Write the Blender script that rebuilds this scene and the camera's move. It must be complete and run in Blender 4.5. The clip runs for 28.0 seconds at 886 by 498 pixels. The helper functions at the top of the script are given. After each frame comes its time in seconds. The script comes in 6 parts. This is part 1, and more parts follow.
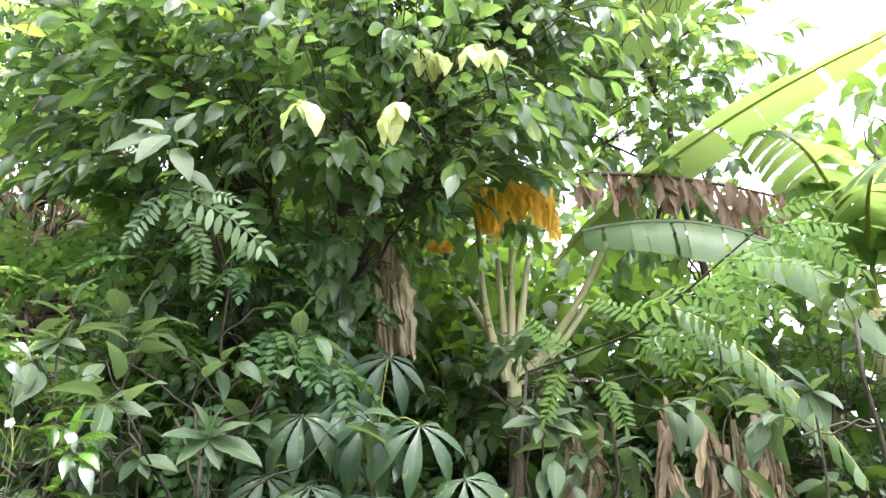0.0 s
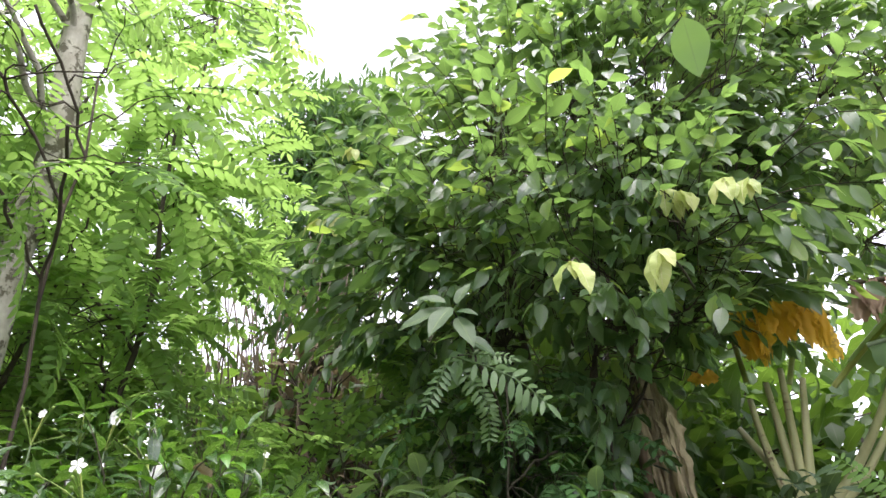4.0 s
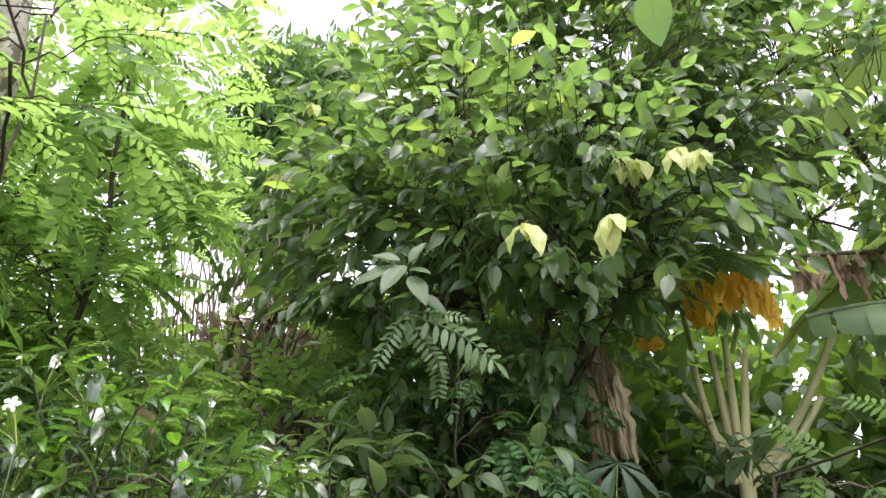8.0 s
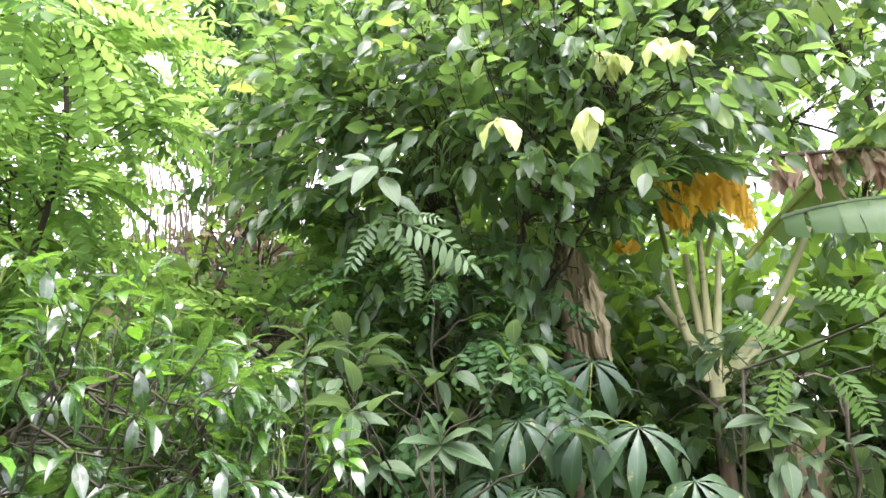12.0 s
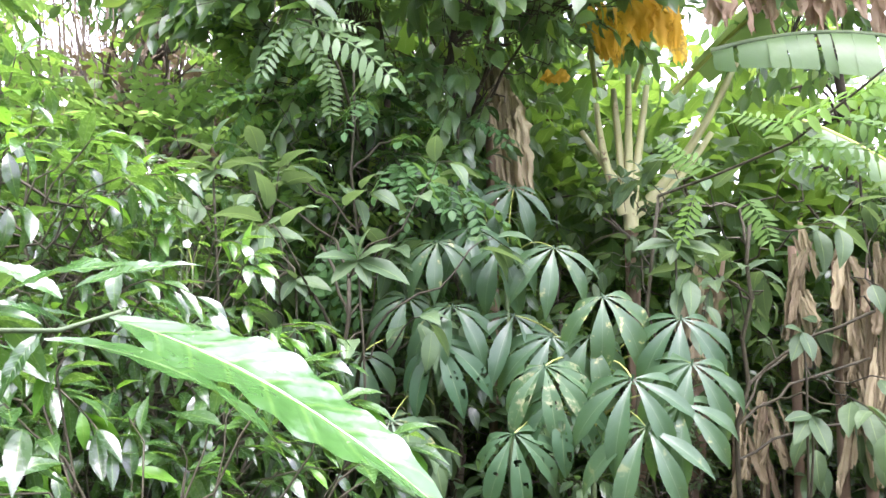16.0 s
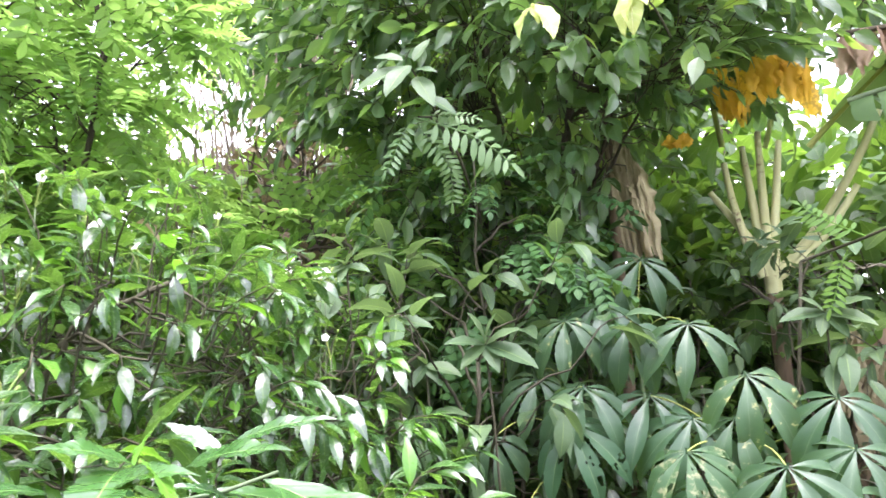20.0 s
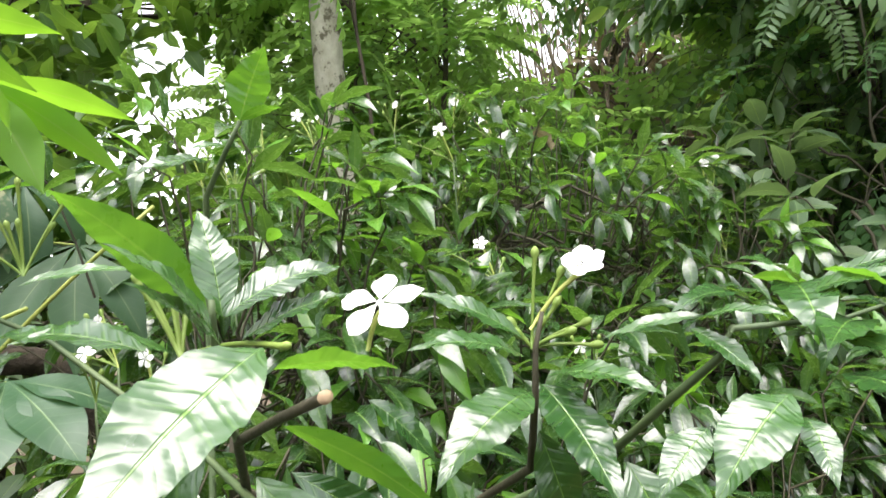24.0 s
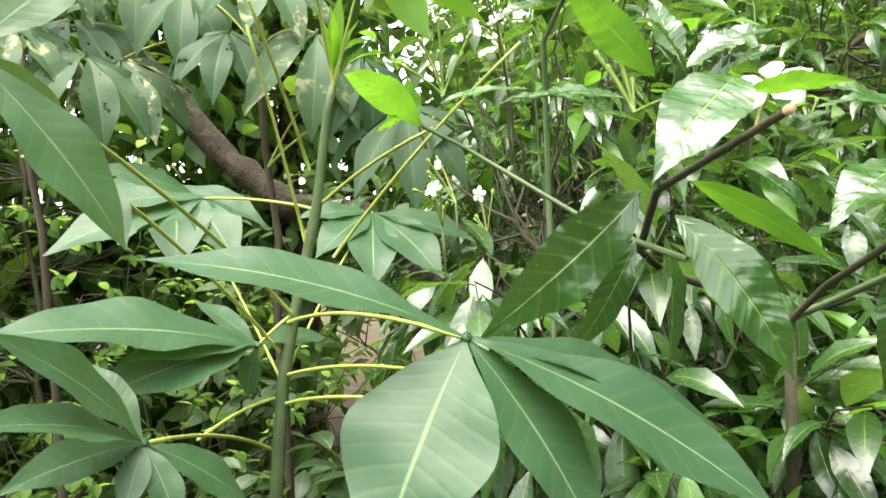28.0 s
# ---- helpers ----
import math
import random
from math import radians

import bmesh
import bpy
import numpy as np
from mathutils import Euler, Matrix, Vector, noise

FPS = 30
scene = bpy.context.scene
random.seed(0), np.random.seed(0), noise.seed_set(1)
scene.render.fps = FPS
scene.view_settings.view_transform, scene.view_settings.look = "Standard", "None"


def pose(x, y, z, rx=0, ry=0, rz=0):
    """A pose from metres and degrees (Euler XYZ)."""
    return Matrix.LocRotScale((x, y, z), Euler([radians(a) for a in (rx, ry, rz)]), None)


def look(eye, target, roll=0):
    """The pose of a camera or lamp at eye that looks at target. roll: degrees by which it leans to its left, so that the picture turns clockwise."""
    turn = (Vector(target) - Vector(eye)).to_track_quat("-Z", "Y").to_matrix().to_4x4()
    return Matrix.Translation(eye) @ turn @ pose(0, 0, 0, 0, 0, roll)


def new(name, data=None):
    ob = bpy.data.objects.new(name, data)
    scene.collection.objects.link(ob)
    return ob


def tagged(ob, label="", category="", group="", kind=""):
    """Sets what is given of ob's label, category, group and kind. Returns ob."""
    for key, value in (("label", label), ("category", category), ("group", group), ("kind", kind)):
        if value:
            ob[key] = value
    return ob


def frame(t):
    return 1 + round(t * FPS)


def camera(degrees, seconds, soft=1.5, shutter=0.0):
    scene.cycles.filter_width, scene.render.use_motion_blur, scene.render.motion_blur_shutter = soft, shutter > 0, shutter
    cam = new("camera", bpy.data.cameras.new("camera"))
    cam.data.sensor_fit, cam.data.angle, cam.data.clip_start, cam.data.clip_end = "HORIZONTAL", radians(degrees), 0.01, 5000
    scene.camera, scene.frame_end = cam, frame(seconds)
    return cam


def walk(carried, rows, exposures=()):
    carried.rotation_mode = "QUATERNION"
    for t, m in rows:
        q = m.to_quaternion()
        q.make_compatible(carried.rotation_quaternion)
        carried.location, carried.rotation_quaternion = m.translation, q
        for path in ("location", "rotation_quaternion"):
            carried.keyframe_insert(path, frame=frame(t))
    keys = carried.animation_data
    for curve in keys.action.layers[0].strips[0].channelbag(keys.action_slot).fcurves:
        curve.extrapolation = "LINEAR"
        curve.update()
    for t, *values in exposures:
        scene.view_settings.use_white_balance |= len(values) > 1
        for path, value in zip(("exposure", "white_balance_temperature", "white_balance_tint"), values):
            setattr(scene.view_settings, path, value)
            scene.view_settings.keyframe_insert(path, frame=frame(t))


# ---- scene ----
cam = camera(66.5, 28.0, 1.5, 0.2)
METRES, EYE, TILT, LEAN, TURN = 1.0, 1.5, 17.0, 0.0, 0.0
ROWS = [
    (0.0, 0.0, 0.0, 0.0, 0.0, 0.0, -0.0),
    (0.5, -0.0063, -0.0074, 0.0153, 1.34, 0.69, 0.46),
    (1.0, -0.0318, -0.0191, 0.0454, 4.99, 3.04, 2.87),
    (1.5, -0.0677, -0.0609, 0.0608, 10.64, 7.02, 5.19),
    (2.0, -0.1104, -0.1013, 0.0841, 15.35, 10.09, 5.51),
    (2.5, -0.1369, -0.1276, 0.0971, 18.88, 12.8, 5.41),
    (4.5, -0.1569, -0.1211, 0.0714, 17.51, 10.28, 5.24),
    (5.0, -0.1573, -0.1137, 0.0625, 16.84, 9.06, 5.18),
    (5.5, -0.1551, -0.1193, 0.0643, 16.76, 8.82, 5.25),
    (6.0, -0.1435, -0.1158, 0.0599, 16.31, 9.08, 4.67),
    (6.5, -0.1368, -0.1119, 0.0564, 15.73, 8.62, 4.2),
    (7.0, -0.1285, -0.1166, 0.0543, 15.5, 8.38, 4.1),
    (7.5, -0.1284, -0.1176, 0.054, 14.8, 8.26, 3.67),
    (8.0, -0.1284, -0.1216, 0.0566, 14.86, 8.29, 3.8),
    (8.5, -0.1318, -0.1139, 0.0571, 14.96, 8.43, 3.92),
    (9.0, -0.1338, -0.1154, 0.0572, 14.84, 8.85, 3.78),
    (9.5, -0.1269, -0.1134, 0.0561, 14.85, 8.76, 4.15),
    (10.0, -0.1254, -0.1037, 0.047, 14.16, 7.19, 4.39),
    (10.5, -0.1208, -0.1009, 0.0413, 13.95, 6.15, 4.83),
    (11.0, -0.1219, -0.0933, 0.0362, 13.34, 5.15, 5.35),
    (11.5, -0.1187, -0.0794, 0.0233, 13.02, 3.31, 5.08),
    (12.0, -0.1295, -0.064, 0.0066, 13.15, 1.21, 4.79),
    (12.5, -0.1243, -0.0479, -0.0167, 12.48, -1.88, 5.26),
    (13.0, -0.1252, -0.0244, -0.0447, 11.95, -7.65, 4.34),
    (13.5, -0.1221, -0.0123, -0.065, 12.39, -9.35, 5.05),
    (15.5, -0.1214, -0.0084, -0.0712, 9.83, -9.97, 4.19),
    (16.0, -0.1249, -0.0038, -0.0802, 7.22, -12.19, 2.79),
    (16.5, -0.1357, 0.0086, -0.0899, 4.58, -13.75, 1.12),
    (17.0, -0.1373, 0.0074, -0.0849, 2.85, -12.78, 0.22),
    (17.5, -0.1233, 0.0035, -0.0776, 0.88, -11.26, -0.45),
    (18.0, -0.1225, 0.0008, -0.0789, -0.31, -10.53, -1.35),
    (18.5, -0.1151, 0.0011, -0.0614, 0.25, -10.03, -0.83),
    (19.0, -0.1113, -0.006, -0.0324, 3.8, -7.45, 1.07),
    (19.5, -0.1173, -0.0092, -0.0203, 10.19, -7.04, 3.27),
    (20.0, -0.1109, -0.0175, -0.0226, 17.39, -5.9, 7.3),
    (20.5, -0.1391, -0.0526, -0.0174, 22.61, -5.58, 9.4),
    (21.0, -0.1852, -0.0747, -0.0218, 28.21, -6.01, 10.76),
    (21.5, -0.2129, -0.0968, -0.0183, 31.79, -5.71, 12.21),
    (23.5, -0.2434, -0.1092, -0.0195, 40.06, -5.71, 15.22),
    (24.0, -0.2419, -0.1241, -0.0281, 43.28, -7.72, 16.33),
    (24.5, -0.2411, -0.1371, -0.045, 45.23, -10.16, 16.95),
    (25.0, -0.235, -0.1591, -0.0446, 48.82, -10.98, 17.25),
    (25.5, -0.2138, -0.1809, -0.0438, 54.76, -9.32, 18.59),
    (26.0, -0.2081, -0.1924, -0.0306, 59.71, -6.79, 19.48),
    (26.5, -0.2097, -0.2254, -0.0222, 62.94, -5.54, 20.01),
    (27.0, -0.2128, -0.2443, -0.0176, 63.66, -5.55, 20.09),
    (27.5, -0.2209, -0.2556, -0.0252, 64.09, -7.49, 20.5),
    (28.0, -0.2251, -0.256, -0.0443, 64.03, -10.64, 19.69),
]
walk(cam, [(t, pose(0, 0, EYE, TILT, LEAN, TURN) @ pose(METRES * x, METRES * y, METRES * z, 90 + pitch, roll, yaw)) for t, x, y, z, yaw, pitch, roll in ROWS],
     exposures=[(0.0, 3.1, 6220, 26), (1.0, 3.03, 6120, 27), (2.0, 2.45, 6100, 21), (5.0, 2.22, 6500, 24), (8.0, 2.33, 6480, 25), (11.0, 2.78, 6240, 26), (12.0, 3.2, 6240, 27), (16.0, 3.5, 6040, 32), (18.0, 3.5, 6040, 32), (20.0, 3.43, 6140, 26), (21.5, 3.08, 6400, 24), (24.0, 2.42, 6620, 15), (25.0, 2.08, 6700, 14), (26.0, 2.22, 6800, 11), (28.0, 2.76, 7050, 9)])

# ---- sky and sun: a bright overcast day, the veiled sun high over the clearing ----
world = bpy.data.worlds.new("sky")
scene.world = world
world.use_nodes = True
wn, wl = world.node_tree.nodes, world.node_tree.links
sky = wn.new("ShaderNodeTexSky")
sky.sky_type, sky.sun_disc = "NISHITA", False
sky.sun_elevation, sky.sun_rotation = radians(76), radians(149)
sky.dust_density, sky.air_density, sky.ozone_density = 1.5, 1.0, 0.6
veil = wn.new("ShaderNodeHueSaturation")
veil.inputs["Saturation"].default_value = 0.22
wl.new(sky.outputs[0], veil.inputs["Color"])
wl.new(veil.outputs[0], wn["Background"].inputs[0])
wn["Background"].inputs[1].default_value = 0.15
sun = new("sun", bpy.data.lights.new("sun", "SUN"))
sun.data.energy, sun.data.angle, sun.data.color = 1.4, radians(55), (1.0, 0.97, 0.92)
sun.matrix_world = look((1.0, -1.7, 8.0), (0, 0, 0))

# ---- materials ----


class Nodes:
    """Short hand for a node tree."""

    def __init__(self, name):
        self.mat = bpy.data.materials.new(name)
        self.mat.use_nodes = True
        self.tree = self.mat.node_tree
        self.bsdf = self.tree.nodes["Principled BSDF"]
        self.out = self.tree.nodes["Material Output"]

    def add(self, kind, **sets):
        n = self.tree.nodes.new(kind)
        for k, v in sets.items():
            n.inputs[k.replace("_", " ")].default_value = v
        return n

    def link(self, a, b):
        self.tree.links.new(a, b)

    def value(self, op, a, b=0.0, clamp=False):
        n = self.tree.nodes.new("ShaderNodeMath")
        n.operation, n.use_clamp = op, clamp
        for i, v in enumerate((a, b)):
            if isinstance(v, (int, float)):
                n.inputs[i].default_value = v
            else:
                self.link(v, n.inputs[i])
        return n.outputs[0]

    def mix(self, fac, a, b):
        n = self.tree.nodes.new("ShaderNodeMix")
        n.data_type = "RGBA"
        for i, v in ((0, fac), (6, a), (7, b)):
            if isinstance(v, (int, float)):
                n.inputs[i].default_value = v
            elif isinstance(v, tuple):
                n.inputs[i].default_value = (*v, 1)
            else:
                self.link(v, n.inputs[i])
        return n.outputs[2]

    def ramp(self, src, lo, hi):
        n = self.tree.nodes.new("ShaderNodeMapRange")
        n.inputs["From Min"].default_value, n.inputs["From Max"].default_value = lo, hi
        self.link(src, n.inputs["Value"])
        return n.outputs[0]

    def noise(self, scale, detail=3.0, coord=None, rough=0.55):
        n = self.add("ShaderNodeTexNoise", Scale=scale, Detail=detail, Roughness=rough)
        if coord is None:
            coord = self.tree.nodes.new("ShaderNodeNewGeometry").outputs["Position"]
        self.link(coord, n.inputs["Vector"])
        return n.outputs["Fac"]

    def chance(self):
        """A number that differs from leaf to leaf."""
        a = self.tree.nodes.new("ShaderNodeObjectInfo").outputs["Random"]
        b = self.tree.nodes.new("ShaderNodeNewGeometry").outputs["Random Per Island"]
        return self.value("FRACT", self.value("ADD", a, b))


def leaf_material(name, dark, light, glow, through_part=0.35, rough=0.34, veins=9.0, rib=(0.16, 0.24, 0.08), rib_width=0.035,
                  relief=0.35, blotch=(0.22, 0.19, 0.06), blotch_part=0.0, coat=0.5, vein_tone=0.08, wax=0.0):
    """A leaf: two greens that vary from leaf to leaf, midrib, side veins, stains, and light that shines through."""
    n = Nodes(name)
    uv = n.tree.nodes.new("ShaderNodeUVMap").outputs[0]
    sep = n.tree.nodes.new("ShaderNodeSeparateXYZ")
    n.link(uv, sep.inputs[0])
    u, v = sep.outputs[0], sep.outputs[1]
    side = n.value("ABSOLUTE", n.value("SUBTRACT", v, 0.5))
    chance = n.chance()
    cloud = n.noise(14.0, 4.0)
    fine = n.noise(150.0, 2.0)
    colour = n.mix(n.value("MULTIPLY", chance, 1.0), dark, light)
    colour = n.mix(n.value("MULTIPLY", n.ramp(cloud, 0.35, 0.7), 0.45, True), colour, dark)
    if blotch_part > 0:
        spot = n.ramp(n.noise(32.0, 3.0, None, 0.7), 0.72 - blotch_part, 0.80 - blotch_part)
        some = n.ramp(chance, 0.55, 0.9)
        spot = n.value("MULTIPLY", n.value("MINIMUM", n.value("MAXIMUM", spot, 0.0), 1.0), n.value("MINIMUM", n.value("MAXIMUM", some, 0.0), 1.0), True)
        colour = n.mix(spot, colour, blotch)
    ribline = n.value("SUBTRACT", 1.0, n.ramp(side, rib_width * 0.35, rib_width), True)
    wave = n.value("SINE", n.value("MULTIPLY", n.value("SUBTRACT", u, n.value("MULTIPLY", side, 0.22)), veins * 6.283))
    vein = n.ramp(wave, 0.86, 1.0)
    vein = n.value("MULTIPLY", n.value("MAXIMUM", vein, 0.0), vein_tone)
    line = n.value("MAXIMUM", n.value("MULTIPLY", ribline, 0.85), vein, True)
    colour = n.mix(line, colour, rib)
    bump = n.add("ShaderNodeBump", Strength=relief, Distance=0.004)
    height = n.value("ADD", n.value("MULTIPLY", n.value("MAXIMUM", n.ramp(wave, 0.3, 1.0), 0.0), -0.10),
                     n.value("ADD", n.value("ADD", n.value("MULTIPLY", n.noise(55.0, 2.0), 1.0), n.value("MULTIPLY", fine, 0.12)), n.value("MULTIPLY", ribline, -0.8)))
    n.link(height, bump.inputs["Height"])
    n.link(colour, n.bsdf.inputs["Base Color"])
    n.link(bump.outputs[0], n.bsdf.inputs["Normal"])
    n.link(n.value("ADD", n.value("MULTIPLY", fine, 0.2), rough - 0.1), n.bsdf.inputs["Roughness"])
    n.bsdf.inputs["Specular IOR Level"].default_value = coat
    n.bsdf.inputs["Coat Weight"].default_value, n.bsdf.inputs["Coat Roughness"].default_value = wax, 0.4
    n.link(bump.outputs[0], n.bsdf.inputs["Coat Normal"])
    lit = n.add("ShaderNodeBsdfTranslucent")
    n.link(n.mix(n.value("MULTIPLY", line, 0.7), n.mix(chance, tuple(c * 0.75 for c in glow), glow), tuple(c * 0.6 for c in glow)), lit.inputs["Color"])
    blend = n.tree.nodes.new("ShaderNodeMixShader")
    blend.inputs[0].default_value = through_part
    n.link(n.bsdf.outputs[0], blend.inputs[1])
    n.link(lit.outputs[0], blend.inputs[2])
    n.link(blend.outputs[0], n.out.inputs["Surface"])
    return n.mat


def rough_material(name, dark, light, scale, rough=0.8, relief=0.6, stretch=(1, 1, 1), patch=None, patch_scale=5.0, patch_part=0.5, fine=60.0):
    """Bark, earth, dead leaves: two colours in grain at two sizes, with patches of a third."""
    n = Nodes(name)
    pos = n.tree.nodes.new("ShaderNodeNewGeometry").outputs["Position"]
    m = n.tree.nodes.new("ShaderNodeMapping")
    m.inputs["Scale"].default_value = stretch
    n.link(pos, m.inputs["Vector"])
    a = n.noise(scale, 5.0, m.outputs[0], 0.65)
    b = n.noise(fine, 3.0, m.outputs[0])
    colour = n.mix(n.ramp(a, 0.3, 0.7), dark, light)
    colour = n.mix(n.value("MULTIPLY", n.chance(), 0.35), colour, dark)
    if patch:
        p = n.ramp(n.noise(patch_scale, 4.0, pos, 0.7), patch_part, patch_part + 0.06)
        colour = n.mix(n.value("MAXIMUM", n.value("MINIMUM", p, 1.0), 0.0), colour, patch)
    bump = n.add("ShaderNodeBump", Strength=relief, Distance=0.01)
    n.link(n.value("ADD", a, n.value("MULTIPLY", b, 0.5)), bump.inputs["Height"])
    n.link(colour, n.bsdf.inputs["Base Color"])
    n.link(bump.outputs[0], n.bsdf.inputs["Normal"])
    n.bsdf.inputs["Roughness"].default_value = rough
    n.bsdf.inputs["Specular IOR Level"].default_value = 0.3
    return n.mat


TREE_LEAF = leaf_material("dark_glossy_leaf", (0.032, 0.078, 0.032), (0.106, 0.168, 0.066), (0.28, 0.49, 0.10), 0.42, 0.36, 8, relief=0.4, coat=0.7)
TREE_YOUNG = leaf_material("fresh_tree_leaf", (0.12, 0.21, 0.05), (0.20, 0.29, 0.08), (0.52, 0.74, 0.12), 0.5, 0.42, 8, relief=0.4, coat=0.5)
# a darkened tree leaf: the shade under plants is put into its green
LOW_LEAF = leaf_material("shade_toned_small_leaf", (0.018, 0.048, 0.016), (0.045, 0.085, 0.030), (0.16, 0.32, 0.05), 0.25, 0.36, 8, relief=0.25, coat=0.7)
PALE_LEAF = leaf_material("young_pale_leaf", (0.25, 0.35, 0.08), (0.42, 0.46, 0.16), (0.62, 0.66, 0.20), 0.38, 0.45, 9, rib=(0.66, 0.66, 0.36), relief=0.6, coat=0.4, vein_tone=0.3)
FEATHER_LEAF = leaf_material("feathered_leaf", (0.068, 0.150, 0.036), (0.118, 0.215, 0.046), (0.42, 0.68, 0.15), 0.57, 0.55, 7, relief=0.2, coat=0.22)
# feathered leaf with shade put into its green; also the tall tree's own dark green
FEATHER_DARK = leaf_material("shaded_feather_and_tall_tree_leaf", (0.026, 0.076, 0.024), (0.050, 0.120, 0.038), (0.20, 0.40, 0.06), 0.30, 0.5, 7, relief=0.2, coat=0.25)
FEATHER_MID = leaf_material("grey_green_feathered_leaf", (0.082, 0.150, 0.064), (0.122, 0.200, 0.085), (0.34, 0.52, 0.12), 0.35, 0.45, 7, relief=0.2, coat=0.4)
CASSAVA_LEAF = leaf_material("cassava_leaf", (0.028, 0.062, 0.032), (0.052, 0.096, 0.047), (0.20, 0.42, 0.05), 0.22, 0.37, 12, rib=(0.12, 0.18, 0.085), rib_width=0.02,
                             relief=0.12, blotch=(0.36, 0.36, 0.14), blotch_part=0.12, coat=0.40)
CASSAVA_WORN = leaf_material("yellowing_cassava_leaf", (0.023, 0.060, 0.027), (0.043, 0.088, 0.037), (0.20, 0.38, 0.06), 0.22, 0.5, 12, rib=(0.13, 0.19, 0.08), rib_width=0.02,
                             relief=0.15, blotch=(0.40, 0.37, 0.20), blotch_part=0.17, coat=0.25)
CASSAVA_YOUNG = leaf_material("young_cassava_leaf", (0.09, 0.20, 0.03), (0.13, 0.26, 0.04), (0.34, 0.68, 0.04), 0.5, 0.45, 12, rib=(0.25, 0.36, 0.1), rib_width=0.03, relief=0.10, coat=0.25)
JASMINE_LEAF = leaf_material("glossy_jasmine_leaf", (0.010, 0.034, 0.010), (0.040, 0.100, 0.022), (0.22, 0.46, 0.05), 0.20, 0.26, 9, rib=(0.14, 0.24, 0.05), relief=0.2, coat=0.8, wax=0.12)
HERO_LEAF = leaf_material("large_jasmine_leaf", (0.012, 0.046, 0.010), (0.034, 0.096, 0.020), (0.22, 0.46, 0.04), 0.09, 0.23, 10, rib=(0.13, 0.24, 0.05), rib_width=0.024, relief=0.4, coat=0.8, vein_tone=0.22, wax=0.1)
CASSAVA_NEAR = leaf_material("broad_cassava_leaf", (0.028, 0.072, 0.034), (0.043, 0.097, 0.045), (0.24, 0.44, 0.05), 0.22, 0.42, 12, rib=(0.15, 0.23, 0.10), rib_width=0.022, relief=0.18, vein_tone=0.16, blotch=(0.30, 0.32, 0.12), blotch_part=0.08, coat=0.35)
JASMINE_YOUNG = leaf_material("young_jasmine_leaf", (0.055, 0.16, 0.018), (0.09, 0.22, 0.025), (0.26, 0.60, 0.04), 0.32, 0.3, 9, rib=(0.2, 0.32, 0.06), relief=0.25, coat=0.5)
BROAD_LEAF = leaf_material("broad_shrub_leaf", (0.040, 0.078, 0.036), (0.082, 0.128, 0.060), (0.22, 0.36, 0.10), 0.25, 0.5, 7, relief=0.4, coat=0.3)
FAR_LEAF = leaf_material("woodland_leaf", (0.03, 0.075, 0.02), (0.07, 0.14, 0.03), (0.25, 0.45, 0.05), 0.35, 0.5, 6, relief=0.1, coat=0.3)
BANANA_LEAF = leaf_material("banana_leaf", (0.075, 0.145, 0.055), (0.115, 0.19, 0.080), (0.36, 0.54, 0.13), 0.42, 0.42, 34, rib=(0.12, 0.22, 0.07), rib_width=0.02, relief=0.3, coat=0.5, vein_tone=0.22)
BANANA_YELLOW = leaf_material("yellowed_banana_leaf", (0.58, 0.33, 0.03), (0.86, 0.58, 0.05), (0.92, 0.60, 0.05), 0.44, 0.6, 24, rib=(0.5, 0.35, 0.08),
                              relief=0.4, blotch=(0.12, 0.06, 0.03), blotch_part=0.22, coat=0.25)
BANANA_DRY = leaf_material("dry_banana_leaf", (0.115, 0.092, 0.052), (0.48, 0.42, 0.25), (0.36, 0.28, 0.12), 0.2, 0.8, 16, rib=(0.44, 0.36, 0.27), relief=1.0, coat=0.15, vein_tone=0.5)
BANANA_BROWN = leaf_material("brown_banana_leaf", (0.16, 0.105, 0.062), (0.46, 0.36, 0.25), (0.42, 0.22, 0.13), 0.3, 0.7, 16, rib=(0.40, 0.30, 0.22), relief=1.0, coat=0.25, vein_tone=0.5)
DEAD_LEAF = leaf_material("dead_shrub_leaf", (0.085, 0.065, 0.042), (0.19, 0.155, 0.10), (0.16, 0.13, 0.06), 0.25, 0.8, 8, rib=(0.2, 0.14, 0.08), relief=0.5, coat=0.15)
BANANA_STEM = rough_material("banana_sheath", (0.36, 0.36, 0.17), (0.58, 0.57, 0.32), 9, 0.5, 0.3, (1, 1, 0.15), (0.14, 0.09, 0.05), 9, 0.62)
DRY_STEM = rough_material("dry_banana_sheath", (0.08, 0.056, 0.034), (0.25, 0.18, 0.115), 14, 0.85, 0.8, (1, 1, 0.12))
BARK = rough_material("grey_brown_bark", (0.030, 0.024, 0.016), (0.085, 0.068, 0.048), 18, 0.85, 0.6, (1, 1, 0.3))
MOTTLED_BARK = rough_material("mottled_pale_bark", (0.20, 0.19, 0.14), (0.44, 0.43, 0.35), 16, 0.85, 0.6, (1, 1, 0.6), (0.09, 0.085, 0.055), 17, 0.52)
GREEN_STEM = rough_material("green_stem", (0.045, 0.075, 0.032), (0.09, 0.125, 0.05), 25, 0.55, 0.2)
PETIOLE = rough_material("yellow_green_petiole", (0.22, 0.28, 0.06), (0.34, 0.36, 0.10), 12, 0.45, 0.15)
WOODY_TWIG = rough_material("brown_green_twig", (0.032, 0.029, 0.017), (0.068, 0.062, 0.034), 22, 0.7, 0.4)
DRY_STALK = rough_material("dry_stalk", (0.045, 0.036, 0.022), (0.11, 0.092, 0.055), 12, 0.85, 0.4, (1, 1, 0.2))
